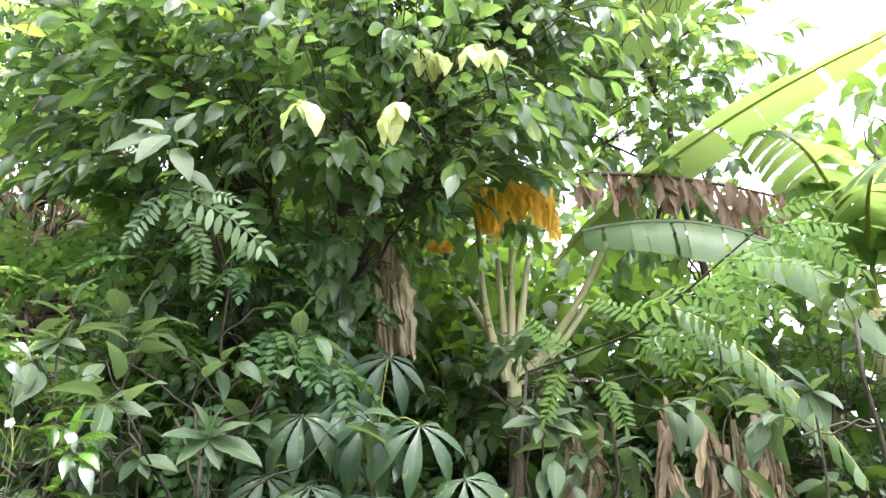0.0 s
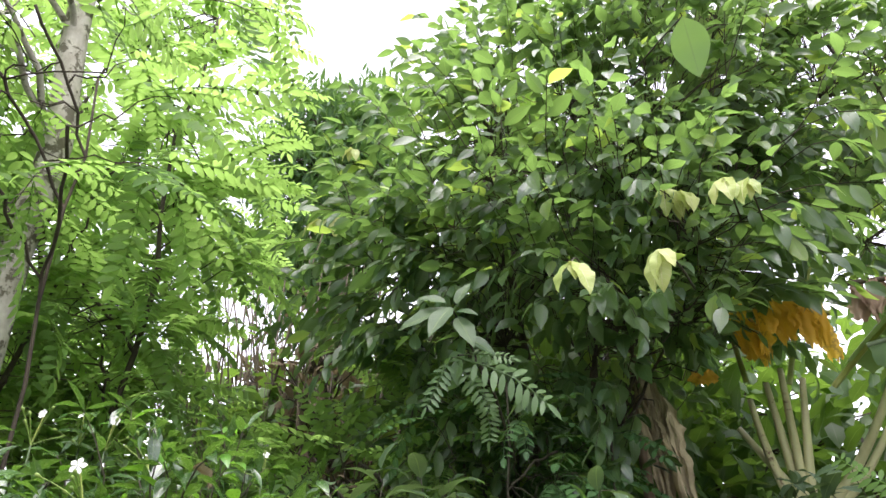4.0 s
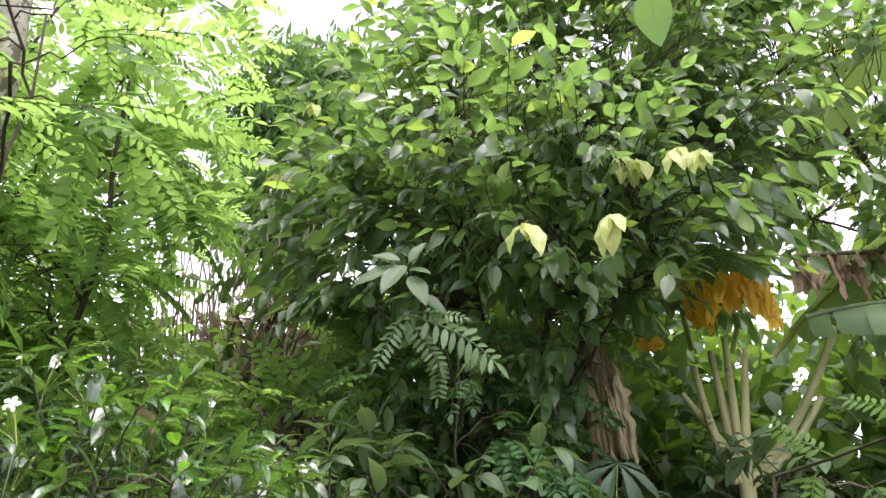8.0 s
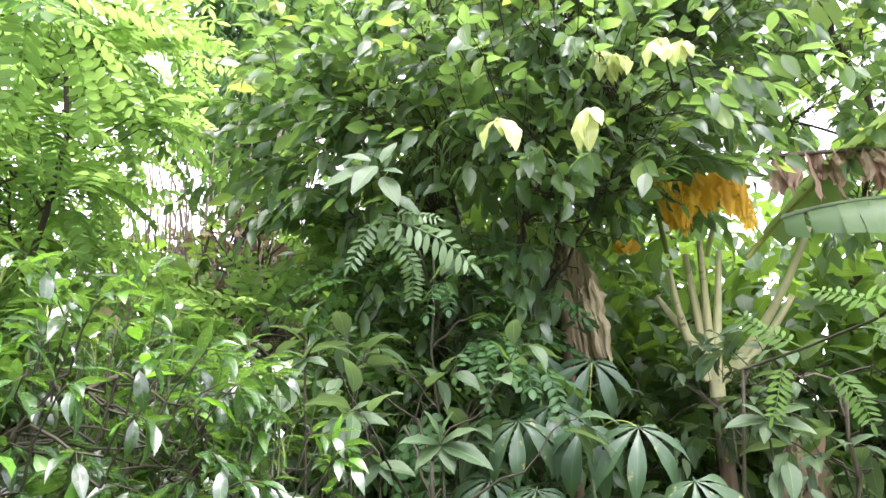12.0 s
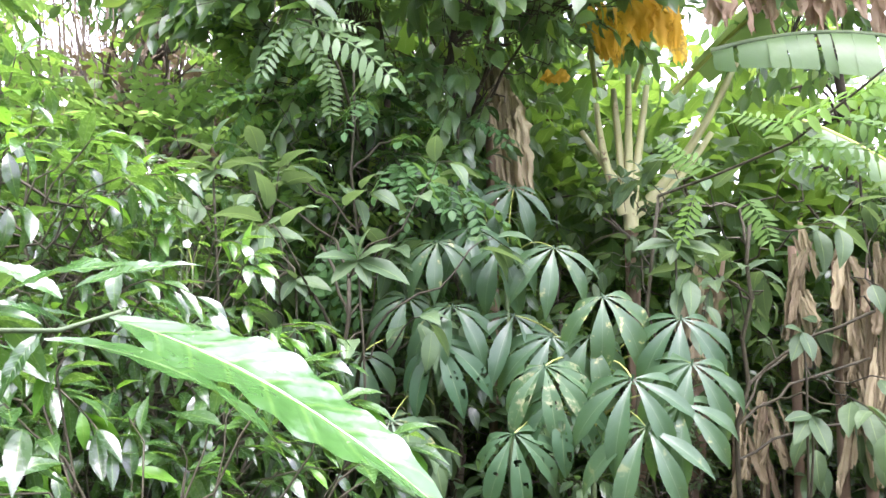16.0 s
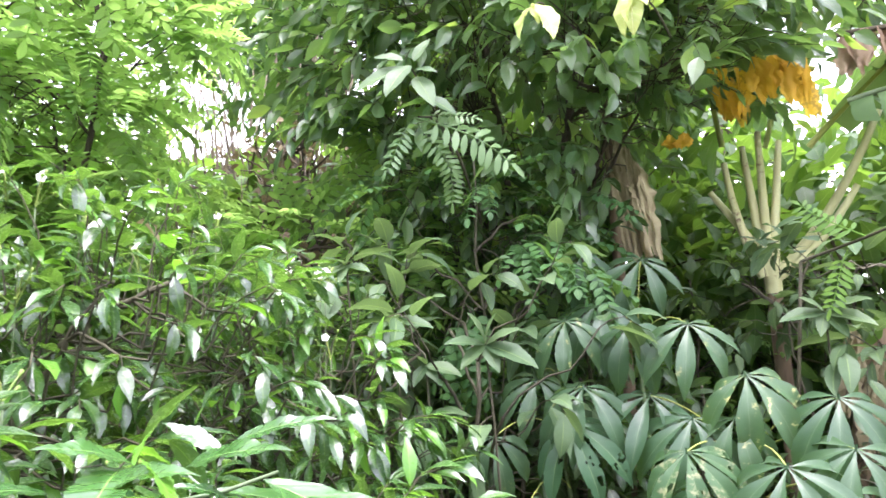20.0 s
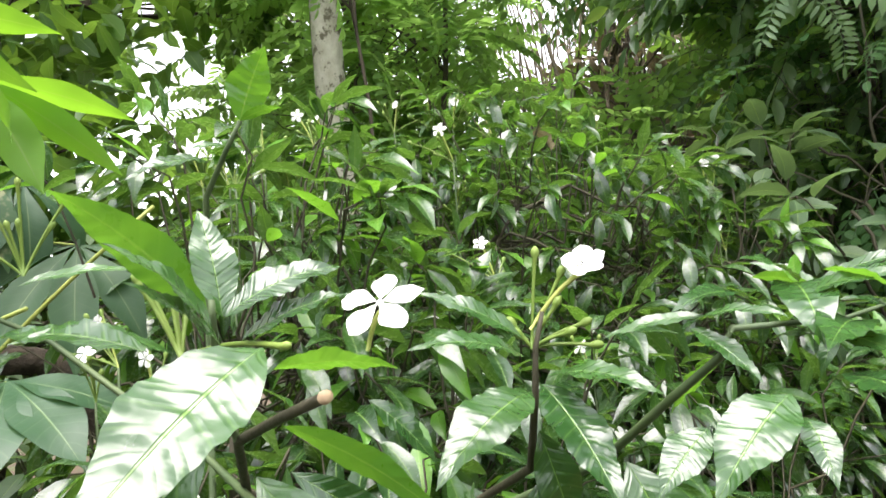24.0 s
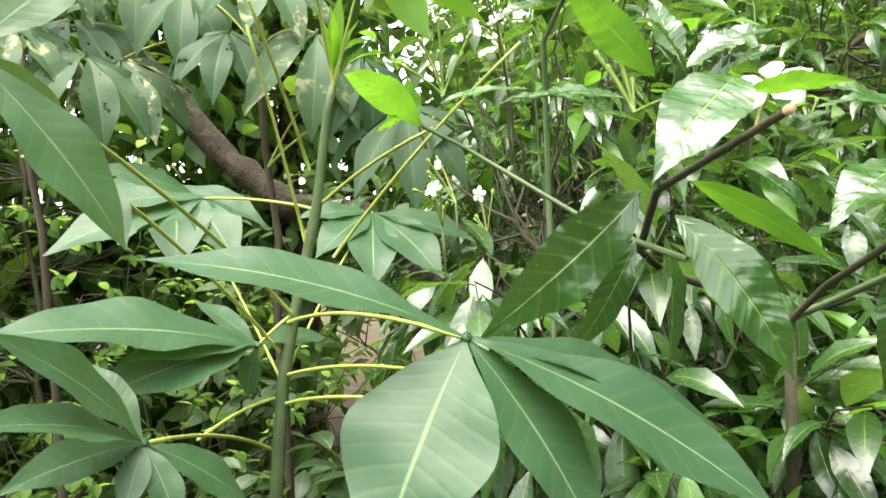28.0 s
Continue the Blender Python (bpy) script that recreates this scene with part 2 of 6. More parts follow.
LOG_BARK = rough_material("rough_dark_bark", (0.015, 0.0115, 0.0075), (0.058, 0.044, 0.029), 45, 0.9, 1.0, (1, 1, 1), (0.05, 0.055, 0.025), 14, 0.58, 120)
EARTH = rough_material("leaf_littered_earth", (0.035, 0.024, 0.014), (0.11, 0.075, 0.04), 6, 0.95, 1.0, (1, 1, 1), (0.05, 0.08, 0.02), 2.5, 0.55, 40)
BUD_GREEN = rough_material("green_bud", (0.10, 0.17, 0.03), (0.20, 0.27, 0.06), 40, 0.45, 0.15)
CUT_WOOD = rough_material("cut_wood", (0.32, 0.23, 0.14), (0.46, 0.35, 0.22), 60, 0.7, 0.2)


def petal_material():
    n = Nodes("white_petal")
    n.link(n.mix(n.ramp(n.noise(40.0), 0.3, 0.7), (0.78, 0.79, 0.74), (0.85, 0.85, 0.83)), n.bsdf.inputs["Base Color"])
    n.bsdf.inputs["Roughness"].default_value = 0.55
    lit = n.add("ShaderNodeBsdfTranslucent", Color=(0.8, 0.82, 0.72, 1))
    blend = n.add("ShaderNodeMixShader")
    blend.inputs[0].default_value = 0.3
    n.link(n.bsdf.outputs[0], blend.inputs[1])
    n.link(lit.outputs[0], blend.inputs[2])
    n.link(blend.outputs[0], n.out.inputs["Surface"])
    return n.mat


PETAL = petal_material()

# ---- building tools ----
UP = Vector((0, 0, 1))
CLEARING = Vector((-0.15, -0.05, 1.45))
PLACED = {}


class Geo:
    """Vertices, four-cornered faces and leaf coordinates, gathered into one mesh."""

    def __init__(self):
        self.v, self.f, self.uv, self.n = [], [], [], 0

    def add(self, v, f, uv):
        v = np.asarray(v, float).reshape(-1, 3)
        self.v.append(v), self.f.append(np.asarray(f, int) + self.n), self.uv.append(np.asarray(uv, float))
        self.n += len(v)
        return self

    def arrays(self):
        return np.concatenate(self.v), np.concatenate(self.f), np.concatenate(self.uv)

    def put(self, other, m):
        v, f, uv = other.arrays()
        m = np.array(m)
        return self.add(v @ m[:3, :3].T + m[:3, 3], f, uv)

    def stamp(self, other, mats):
        """Many copies of one shape."""
        if len(mats) == 0:
            return self
        v, f, uv = other.arrays()
        m = np.array([np.array(x) for x in mats])
        k = len(m)
        vv = np.einsum("kij,nj->kni", m[:, :3, :3], v) + m[:, None, :3, 3]
        ff = (f[None] + (np.arange(k) * len(v))[:, None, None]).reshape(-1, 4)
        return self.add(vv.reshape(-1, 3), ff, np.tile(uv, (k, 1)))

    def mesh(self, name, material):
        v, f, uv = self.arrays()
        me = bpy.data.meshes.new(name)
        me.vertices.add(len(v))
        me.vertices.foreach_set("co", v.astype(np.float32).ravel())
        me.loops.add(4 * len(f))
        me.loops.foreach_set("vertex_index", f.astype(np.int32).ravel())
        me.polygons.add(len(f))
        me.polygons.foreach_set("loop_start", np.arange(0, 4 * len(f), 4, dtype=np.int32))
        me.update(calc_edges=True)
        me.polygons.foreach_set("use_smooth", np.ones(len(f), dtype=bool))
        layer = me.uv_layers.new(name="UVMap")
        layer.data.foreach_set("uv", uv[f.ravel()].astype(np.float32).ravel())
        me.materials.append(material)
        me.validate()
        return me


def thing(name, base, label, category, group="", kind=""):
    ob = new(name)
    ob.location = base
    PLACED[ob] = Matrix.Translation(base)
    return tagged(ob, label, category, group, kind)


def part(name, geo, material, parent, label="", m=None, kind=""):
    """One mesh under a thing or a part, in world coordinates or at the pose m."""
    me = geo.mesh(name, material) if isinstance(geo, Geo) else geo
    ob = new(name, me)
    m = m or Matrix.Identity(4)
    ob.parent = parent
    ob.matrix_parent_inverse = PLACED[parent].inverted()
    ob.matrix_basis = m
    PLACED[ob] = m
    return tagged(ob, label, kind=kind)


def structure(name, geo, material, label, category):
    return tagged(new(name, geo.mesh(name, material)), label, category, kind="structure")


def aim(base, way, up=UP, size=1.0, wide=1.0):
    """The pose of a leaf: y along it, z out of its upper face."""
    y = Vector(way).normalized()
    x = y.cross(Vector(up))
    if x.length < 0.05:
        x = y.cross(Vector((0.3, -1, 0.1)))
    x.normalize()
    z = x.cross(y)
    m = Matrix((x * size * wide, y * size, z * size)).transposed().to_4x4()
    m.translation = base
    return m


def span(base, tip, up=UP, wide=1.0):
    """A leaf of unit length laid from base to tip."""
    d = Vector(tip) - Vector(base)
    return aim(base, d, up, d.length, wide)


def oval(u, peak=0.42, sharp=1.0, drip=0.0):
    """Half the width of a leaf along its length."""
    a = math.log(0.5) / math.log(peak)
    w = max(0.0, math.sin(math.pi * u ** a)) ** sharp
    return max(w * (1 - drip * u * u) + drip * 0.10 * (1 - u) * u, 0.012)


def blade(length, width, n=6, peak=0.42, sharp=0.9, fold=0.25, droop=0.5, wave=0.0, twist=0.0, drip=0.0, stalk=0.0, seed=0, plain=False, cols=0, ripple=0.0):
    """A leaf blade: creased along the midrib, bent down to the tip, its rims waved, puckered between the side veins."""
    r = random.Random(seed)
    ph = [r.uniform(0, 6.28) for _ in range(4)]
    across = [2 * i / cols - 1 for i in range(cols + 1)] if cols else (-1, 0, 1) if plain else (-1, -0.55, 0, 0.55, 1)
    v, uv, y, z, k = [], [], stalk, 0.0, len(across)
    for i in range(n + 1):
        u = i / n
        a = droop * (u - 0.15)
        if i:
            y += math.cos(a) * length / n
            z -= math.sin(a) * length / n
        w = width / 2 * oval(u, peak, sharp, drip)
        t = twist * u
        for s in across:
            x = s * w
            h = fold * abs(x) + wave * width * abs(s) * math.sin(u * 17 + ph[0 if s < 0 else 1]) * (0.3 + 0.7 * math.sin(math.pi * u))
            h += ripple * width * math.sin(62.8 * (u - 0.11 * abs(s))) * min(1.0, 2.5 * abs(s)) * math.sin(math.pi * u)
            v.append((x * math.cos(t) - h * math.sin(t), y + math.sin(a) * h, z + x * math.sin(t) + h * math.cos(t)))
            uv.append((u, 0.5 + s / 2))
    f = [(i * k + j, i * k + j + 1, i * k + k + j + 1, i * k + k + j) for i in range(n) for j in range(k - 1)]
    return Geo().add(v, f, uv)


def tube(points, radii, sides=6, geo=None):
    """A round stem through points."""
    pts = [Vector(p) for p in points]
    v, uv = [], []
    side = None
    for i, p in enumerate(pts):
        d = (pts[min(i + 1, len(pts) - 1)] - pts[max(i - 1, 0)])
        d = d.normalized() if d.length > 1e-9 else UP.copy()
        if side is None:
            side = d.orthogonal().normalized()
        side = (side - d * side.dot(d))
        side = side.normalized() if side.length > 1e-6 else d.orthogonal().normalized()
        other = d.cross(side)
        r = radii[i] if isinstance(radii, (list, tuple)) else radii
        for k in range(sides):
            a = 2 * math.pi * k / sides
            v.append(p + (side * math.cos(a) + other * math.sin(a)) * r)
            uv.append((i / (len(pts) - 1), 0.1 + 0.2 * k / sides))
    f = []
    for i in range(len(pts) - 1):
        for k in range(sides):
            k2 = (k + 1) % sides
            f.append((i * sides + k, i * sides + k2, (i + 1) * sides + k2, (i + 1) * sides + k))
    n = len(v)
    for ring in (0, (len(pts) - 1) * sides) if sides > 3 else ():
        c = pts[0] if ring == 0 else pts[-1]
        v.append(c), uv.append((0.5, 0.2))
        for k in range(0, sides, 2):
            f.append((ring + k, ring + (k + 1) % sides, ring + (k + 2) % sides, len(v) - 1))
    return (geo or Geo()).add([tuple(p) for p in v], f, uv)


def curve(a, b, sag=0.0, n=6, wobble=0.0, r=None, bow=None):
    """Points from a to b, bowed or sagging, with a little wandering."""
    a, b = Vector(a), Vector(b)
    pts = []
    for i in range(n + 1):
        u = i / n
        p = a.lerp(b, u)
        p = p + Vector((0, 0, -sag * 4 * u * (1 - u)))
        if bow:
            p = p + Vector(bow) * (4 * u * (1 - u))
        if wobble and 0 < i < n:
            p = p + Vector((r.uniform(-1, 1), r.uniform(-1, 1), r.uniform(-1, 1))) * wobble
        pts.append(p)
    return pts


def taper(r0, r1, n):
    return [r0 + (r1 - r0) * i / n for i in range(n + 1)]


def knit(g, first):
    """Joins every leaflet's foot to the vertices before `first`, so that the leaf hangs together."""
    v, f, uv = g.arrays()
    start, links = 0, []
    for block in g.v:
        if start >= first:
            c = 6 if len(block) % 13 == 0 else 1 if len(block) % 5 else 2
            d = np.linalg.norm(v[:first] - block[c], axis=1)
            i, j = np.argsort(d)[:2]
            links.append((i, j, start + c + 1, start + c - 1))
        start += len(block)
    return Geo().add(v, np.concatenate([f, np.array(links, int)]), uv)


def feather(pairs=8, length=0.36, leaflet=0.065, width=0.027, droop=0.35, seed=0, rise=0.15):
    """A leaf of paired leaflets on a thin stalk."""
    r = random.Random(seed)
    g, pts = Geo(), []
    for i in range(9):
        u = i / 8
        pts.append(Vector((0.02 * math.sin(3 * u + seed), length * u * (1 - 0.08 * droop * u), rise * length * u - droop * length * u * u * 0.7)))
    tube(pts, taper(0.0028, 0.0012, 8), 4, g)
    one = [blade(leaflet, width, 4, 0.5, 0.7, 0.18, 0.4, 0.0, seed=k, plain=True) for k in range(2)]
    for k in range(pairs):
        u = 0.2 + 0.76 * k / (pairs - 1)
        i = min(int(u * 8), 7)
        p = pts[i].lerp(pts[i + 1], u * 8 - i)
        d = (pts[i + 1] - pts[i]).normalized()
        size = 0.72 + 0.4 * math.sin(math.pi * (0.2 + 0.7 * u))
        for s in (-1, 1):
            way = d * (0.42 + r.uniform(-0.12, 0.12)) + Vector((s, 0, r.uniform(-0.35, 0.1)))
            g.put(one[k % 2], aim(p, way, (s * r.uniform(-0.2, 0.35), 0, 1), size * r.uniform(0.9, 1.08)))
    g.put(one[0], aim(pts[-1], pts[-1] - pts[-2], UP, 1.0))
    return knit(g, 9 * 4 + 2)


def palm_leaf(lobes=7, length=0.2, width=0.056, droop=0.9, seed=0, spread=125, cone=0.35, rows=8, cols=0):
    """A hand-shaped leaf: long lobes that hang from one point."""
    r = random.Random(seed)
    g = tube([(0, -0.01, 0.002), (0, 0, 0.001), (0, 0.006, 0)], 0.003, 6)
    for k in range(lobes):
        t = (k / (lobes - 1) * 2 - 1)
        a = radians(spread * t + r.uniform(-6, 6))
        size = (1.0 - 0.42 * abs(t) ** 1.6) * r.uniform(0.92, 1.06)
        one = blade(length, width, rows, 0.58, 1.25, 0.28, droop * r.uniform(0.7, 1.25), 0.03, r.uniform(-0.25, 0.25), 0.25, seed=seed * 9 + k, cols=cols)
        way = Vector((math.sin(a), math.cos(a), -cone - 0.15 * abs(t)))
        g.put(one, aim((0, 0, 0.0004 * k), way, (0.35 * math.sin(a), 0.35 * math.cos(a), 1), size))
    return knit(g, 20)


def eaten(shape, seed, amount=0.1):
    """A leaf with small holes and nibbled rims."""
    v, f, uv = shape.arrays()
    c = v[f].mean(1)
    n = np.array([noise.noise(Vector(p) * 42 + Vector((seed * 3.1, 0, 0))) + 0.5 * noise.noise(Vector(p) * 110 + Vector((0, seed, 0))) for p in c])
    limit = np.quantile(n, 1 - amount)
    return Geo().add(v, f[(n < limit) | (np.linalg.norm(c, axis=1) < 0.04)], uv)


def unit(shape):
    """A leaf shape turned and scaled so that it runs from the origin to (0, 1, 0)."""
    v, f, uv = shape.arrays()
    tip = v[np.argmax(uv[:, 0] * 10 - np.abs(uv[:, 1] - 0.5))]
    a = math.atan2(tip[2], tip[1])
    c, s, d = math.cos(a), math.sin(a), math.hypot(tip[1], tip[2])
    w = np.stack([v[:, 0], v[:, 1] * c + v[:, 2] * s, -v[:, 1] * s + v[:, 2] * c], 1) / d
    return Geo().add(w, f, uv)


def rand_dir(r):
    while True:
        p = Vector((r.uniform(-1, 1), r.uniform(-1, 1), r.uniform(-1, 1)))
        if 0.05 < p.length < 1:
            return p.normalized()


def in_blob(r, blob, shell=0.55):
    (cx, cy, cz), (rx, ry, rz) = blob
    d = rand_dir(r)
    q = r.uniform(shell ** 3, 1) ** (1 / 3)
    return Vector((cx + d.x * rx * q, cy + d.y * ry * q, cz + d.z * rz * q)), Vector((d.x / rx, d.y / ry, d.z / rz)).normalized()


def twig_leaves(r, pts, count, size, angle=0.9, droop=0.35, tilt=0.45, tip_only=0.25, pairs=False, level=1.0, face=0.0):
    """Poses of the leaves along one twig."""
    out, n = [], len(pts) - 1
    for k in range(count):
        u = tip_only + (1 - tip_only) * (k // 2 * 2 + 1 if pairs else k + 0.5) / count
        i = min(int(u * n), n - 1)
        p = pts[i].lerp(pts[i + 1], u * n - i)
        d = (pts[i + 1] - pts[i]).normalized()
        side = d.cross(UP)
        side = side.normalized() if side.length > 0.05 else Vector((1, 0, 0))
        turn = (math.pi * (k % 2) + (k // 2 % 2) * math.pi / 2 * 0.8 if pairs else k * 2.4) + r.uniform(-0.4, 0.4)
        out_dir = (side * math.cos(turn) + side.cross(d) * math.sin(turn)).normalized()
        a = angle * r.uniform(0.75, 1.2) * (1.05 - 0.5 * u)
        way = d * math.cos(a) + out_dir * math.sin(a) + Vector((0, 0, -droop * r.uniform(0.5, 1.4)))
        way.z *= level
        up = UP + rand_dir(r) * tilt + out_dir * 0.25 * level
        if face:
            up = up + (CLEARING - p).normalized() * face
        out.append(aim(p, way, up, size * r.uniform(0.72, 1.15) * (1.1 - 0.25 * u)))
    return out


def share(name, owner, shapes, mats, material, keep, label="", stuff="foliage"):
    """The leaves nearest the clearing as parts of their own, the rest joined."""
    order = sorted(range(len(mats)), key=lambda i: (mats[i].translation - CLEARING).length)
    near, far = order[:keep], order[keep:]
    meshes = [s.mesh(name, material) for s in shapes]
    for i in near:
        part(name, meshes[i % len(shapes)], material, owner, label, mats[i])
    if far:
        g = Geo()
        for k, s in enumerate(shapes):
            g.stamp(s, [mats[i] for i in far if i % len(shapes) == k])
        part(stuff, g, material, owner, "", kind="stuff")


def leafy(name, label, category, stems, blobs, twigs, shapes, material, bark, size=1.0, twig=0.38, per_twig=9, angle=0.9, droop=0.35, tilt=0.45,
          keep=150, seed=1, shell=0.55, rise=0.35, tip_only=0.25, pairs=False, leaf_name="leaf", stem_name="trunk", group="", thin=0.004, limbs=10, outward=1.0, twig_droop=0.0, limb_r=0.014, clear=(), level=1.0, face=0.0, hollow=None, young=None):
    """A tree or shrub: stems (foot, top, foot radius, top radius), limbs into the crown's blobs, twigs, leaves."""
    r = random.Random(seed)
    owner = thing(name, stems[0][0], label, category, group)
    spine = []
    for foot, top, r0, r1 in stems:
        pts = curve(foot, top, 0, 12, (Vector(top) - Vector(foot)).length * 0.012, r)
        part(stem_name, tube(pts, taper(r0, r1, 12), 10), bark, owner)
        spine += [(p, r0 + (r1 - r0) * i / 12) for i, p in enumerate(pts)]
    volume = [b[1][0] * b[1][1] * b[1][2] for b in blobs]
    joints = [p for p, _ in spine[2:]]
    for _ in range(limbs):
        p, d = in_blob(r, r.choices(blobs, volume)[0], 0.4)
        below = [q for q, _ in spine if q.z < p.z - 0.12] or [spine[0][0]]
        q = min(below, key=lambda s: (s - p).length)
        pts = curve(q, p, -0.08 * (p - q).length, 7, 0.03 * (p - q).length, r)
        part("limb", tube(pts, taper(limb_r, 0.005, 7), 6), bark, owner)
        joints += pts[2:]
    wood, mats = Geo(), []
    jn = np.array([tuple(q) for q in joints])
    for _ in range(twigs):
        p, d = in_blob(r, r.choices(blobs, volume)[0], shell)
        if hollow is not None and noise.noise(p * 2.6) < hollow:
            continue
        d = (d * outward + Vector((0, 0, rise)) + rand_dir(r) * 0.5).normalized()
        if any(a[0] < p.x + d.x * twig < b[0] and a[1] < p.y + d.y * twig < b[1] and a[2] < p.z + d.z * twig < b[2] for a, b in clear):
            continue
        w = np.linalg.norm(jn - np.array(tuple(p)), axis=1) + 0.6 * np.maximum(0, jn[:, 2] - p.z)
        q = joints[int(np.argmin(w))]
        if (q - p).length > 0.08:
            tube(curve(q, p, -0.05 * (p - q).length, 4, 0.02, r), taper(thin * 1.5, thin, 4), 3, wood)
        e = p + d * twig * r.uniform(0.7, 1.2)
        pts = curve(p, e, -0.05, 4, 0.012, r)
        pts = [v - Vector((0, 0, twig_droop * (i / 4) ** 2)) for i, v in enumerate(pts)]
        tube(pts, taper(thin, thin * 0.4, 4), 3, wood)
        mats += twig_leaves(r, pts, per_twig, size, angle, droop, tilt, tip_only, pairs, level, face)
    part("twig", wood, bark, owner, kind="stuff")
    if young:
        rich = random.Random(seed + 900)
        fresh = [rich.random() < young[1] for _ in mats]
        tips = [m for m, f in zip(mats, fresh) if f]
        mats = [m for m, f in zip(mats, fresh) if not f]
        share(leaf_name, owner, shapes, tips, young[0], 60, "young light green leaf", "young_foliage")
    share(leaf_name, owner, shapes, mats, material, keep)
    return owner

# ---- ground ----


def ground():
    g = Geo()
    r = np.linspace(0, 1, 60)
    x = np.sign(r - 0.5) * (np.abs(r - 0.5) * 2) ** 4 * 700
    X, Y = np.meshgrid(x, x + 2.5)
    Z = np.array([[0.05 * noise.noise(Vector((a * 0.9, b * 0.9, 0))) + 0.02 * noise.noise(Vector((a * 4, b * 4, 3))) if abs(a) + abs(b) < 30 else 0.0
                   for a, b in zip(ra, rb)] for ra, rb in zip(X, Y)])
    v = np.stack([X, Y, Z], -1).reshape(-1, 3)
    f = [(i * 60 + j, i * 60 + j + 1, i * 60 + j + 61, i * 60 + j + 60) for i in range(59) for j in range(59)]
    structure("ground", g.add(v, f, v[:, :2] * 0.1), EARTH, "dark earth strewn with leaf litter under the plants", "ground")


ground()

# ---- leaf shapes ----
TREE_SHAPES = [blade(0.135, 0.063, 5, 0.46, 0.95, 0.24, d, 0.04, t, 0.3, 0.012, k) for k, (d, t) in enumerate(((0.5, 0.1), (0.9, -0.2), (0.25, 0.25)))]
JASMINE_SHAPES = [blade(0.115, 0.038, 6, 0.48, 1.05, 0.20, d, 0.05, t, 0.35, 0.008, k + 5) for k, (d, t) in enumerate(((0.7, 0.15), (1.1, -0.2), (0.4, 0.3)))]
BROAD_SHAPES = [blade(0.15, 0.068, 7, 0.42, 0.9, 0.2, d, 0.03, t, 0.25, 0.02, k + 9) for k, (d, t) in enumerate(((0.6, 0.1), (1.0, -0.2)))]
FEATHER_SHAPES = [feather(10, 0.46, 0.076, 0.031, 0.45, 1), feather(11, 0.50, 0.074, 0.030, 0.65, 2), feather(9, 0.42, 0.078, 0.032, 0.25, 3)]
SMALL_FEATHERS = [feather(9, 0.36, 0.062, 0.025, 0.3, 1), feather(10, 0.40, 0.060, 0.024, 0.5, 2), feather(8, 0.32, 0.064, 0.026, 0.12, 3)]
PALM_SHAPES = [palm_leaf(7, 0.20, 0.052, 0.9, 1), palm_leaf(7, 0.20, 0.056, 0.7, 2, 115, 0.5), palm_leaf(6, 0.20, 0.058, 1.1, 3, 105, 0.3)]
FAR_SHAPES = [blade(0.13, 0.06, 3, 0.45, 0.8, 0.2, 0.5, 0, 0.2, seed=1, plain=True), blade(0.10, 0.05, 3, 0.5, 0.8, 0.2, 0.8, 0, -0.2, seed=2, plain=True)]
LOW_SHAPES = [blade(0.13, 0.06, 4, 0.45, 0.85, 0.22, d, 0, t, 0.15, 0.012, k, True) for k, (d, t) in enumerate(((0.5, 0.1), (0.9, -0.2)))]
SMALL_SHAPES = [blade(0.07, 0.035, 4, 0.5, 0.8, 0.2, 0.5, 0, 0.2, seed=1)]

# ---- the evergreen tree in the middle ----
evergreen = leafy("evergreen_tree", "bushy evergreen tree with dark glossy oval leaves", "tree",
      [((-0.50, 3.05, 0), (-0.42, 2.95, 4.9), 0.042, 0.012), ((-0.62, 3.1, 0), (-0.95, 2.8, 4.2), 0.024, 0.008)],
      [((-0.65, 2.85, 3.1), (1.05, 0.65, 1.0)), ((-0.2, 2.9, 4.0), (0.9, 0.55, 0.95)), ((-0.6, 2.8, 2.35), (0.75, 0.5, 0.5)), ((0.35, 2.95, 3.8), (0.5, 0.4, 0.5)), ((-0.35, 2.6, 2.6), (0.55, 0.4, 0.4)),
       ((-0.15, 2.6, 2.68), (0.4, 0.28, 0.3)), ((-1.35, 2.75, 3.0), (0.42, 0.45, 0.42)), ((-0.3, 2.25, 2.95), (0.7, 0.3, 0.4)), ((0.1, 2.4, 3.3), (0.5, 0.35, 0.4))],
      2350, TREE_SHAPES, TREE_LEAF, BARK, 0.90, 0.42, 9, droop=0.55, tilt=0.85, hollow=-0.06, young=(TREE_YOUNG, 0.06), keep=300, seed=3, limbs=34, shell=0.45, thin=0.0026, limb_r=0.009, clear=(((0.05, 0, 0), (3, 3.6, 2.58)), ((-0.32, 0, 0), (3, 3.6, 2.2))), face=0.12)
leafy("evergreen_tree", "slender evergreen tree with spreading glossy leafy branches", "tree",
      [((2.1, 4.4, 0), (1.1, 3.6, 4.6), 0.04, 0.012)],
      [((1.05, 3.4, 3.65), (0.75, 0.6, 0.75)), ((1.35, 3.4, 2.9), (0.6, 0.5, 0.4)), ((0.75, 3.3, 4.2), (0.5, 0.5, 0.6))],
      270, TREE_SHAPES, TREE_LEAF, BARK, 0.95, 0.36, 9, young=(TREE_YOUNG, 0.2), droop=0.5, tilt=0.7, keep=80, seed=4, limbs=18, shell=0.3, thin=0.0028, limb_r=0.009)

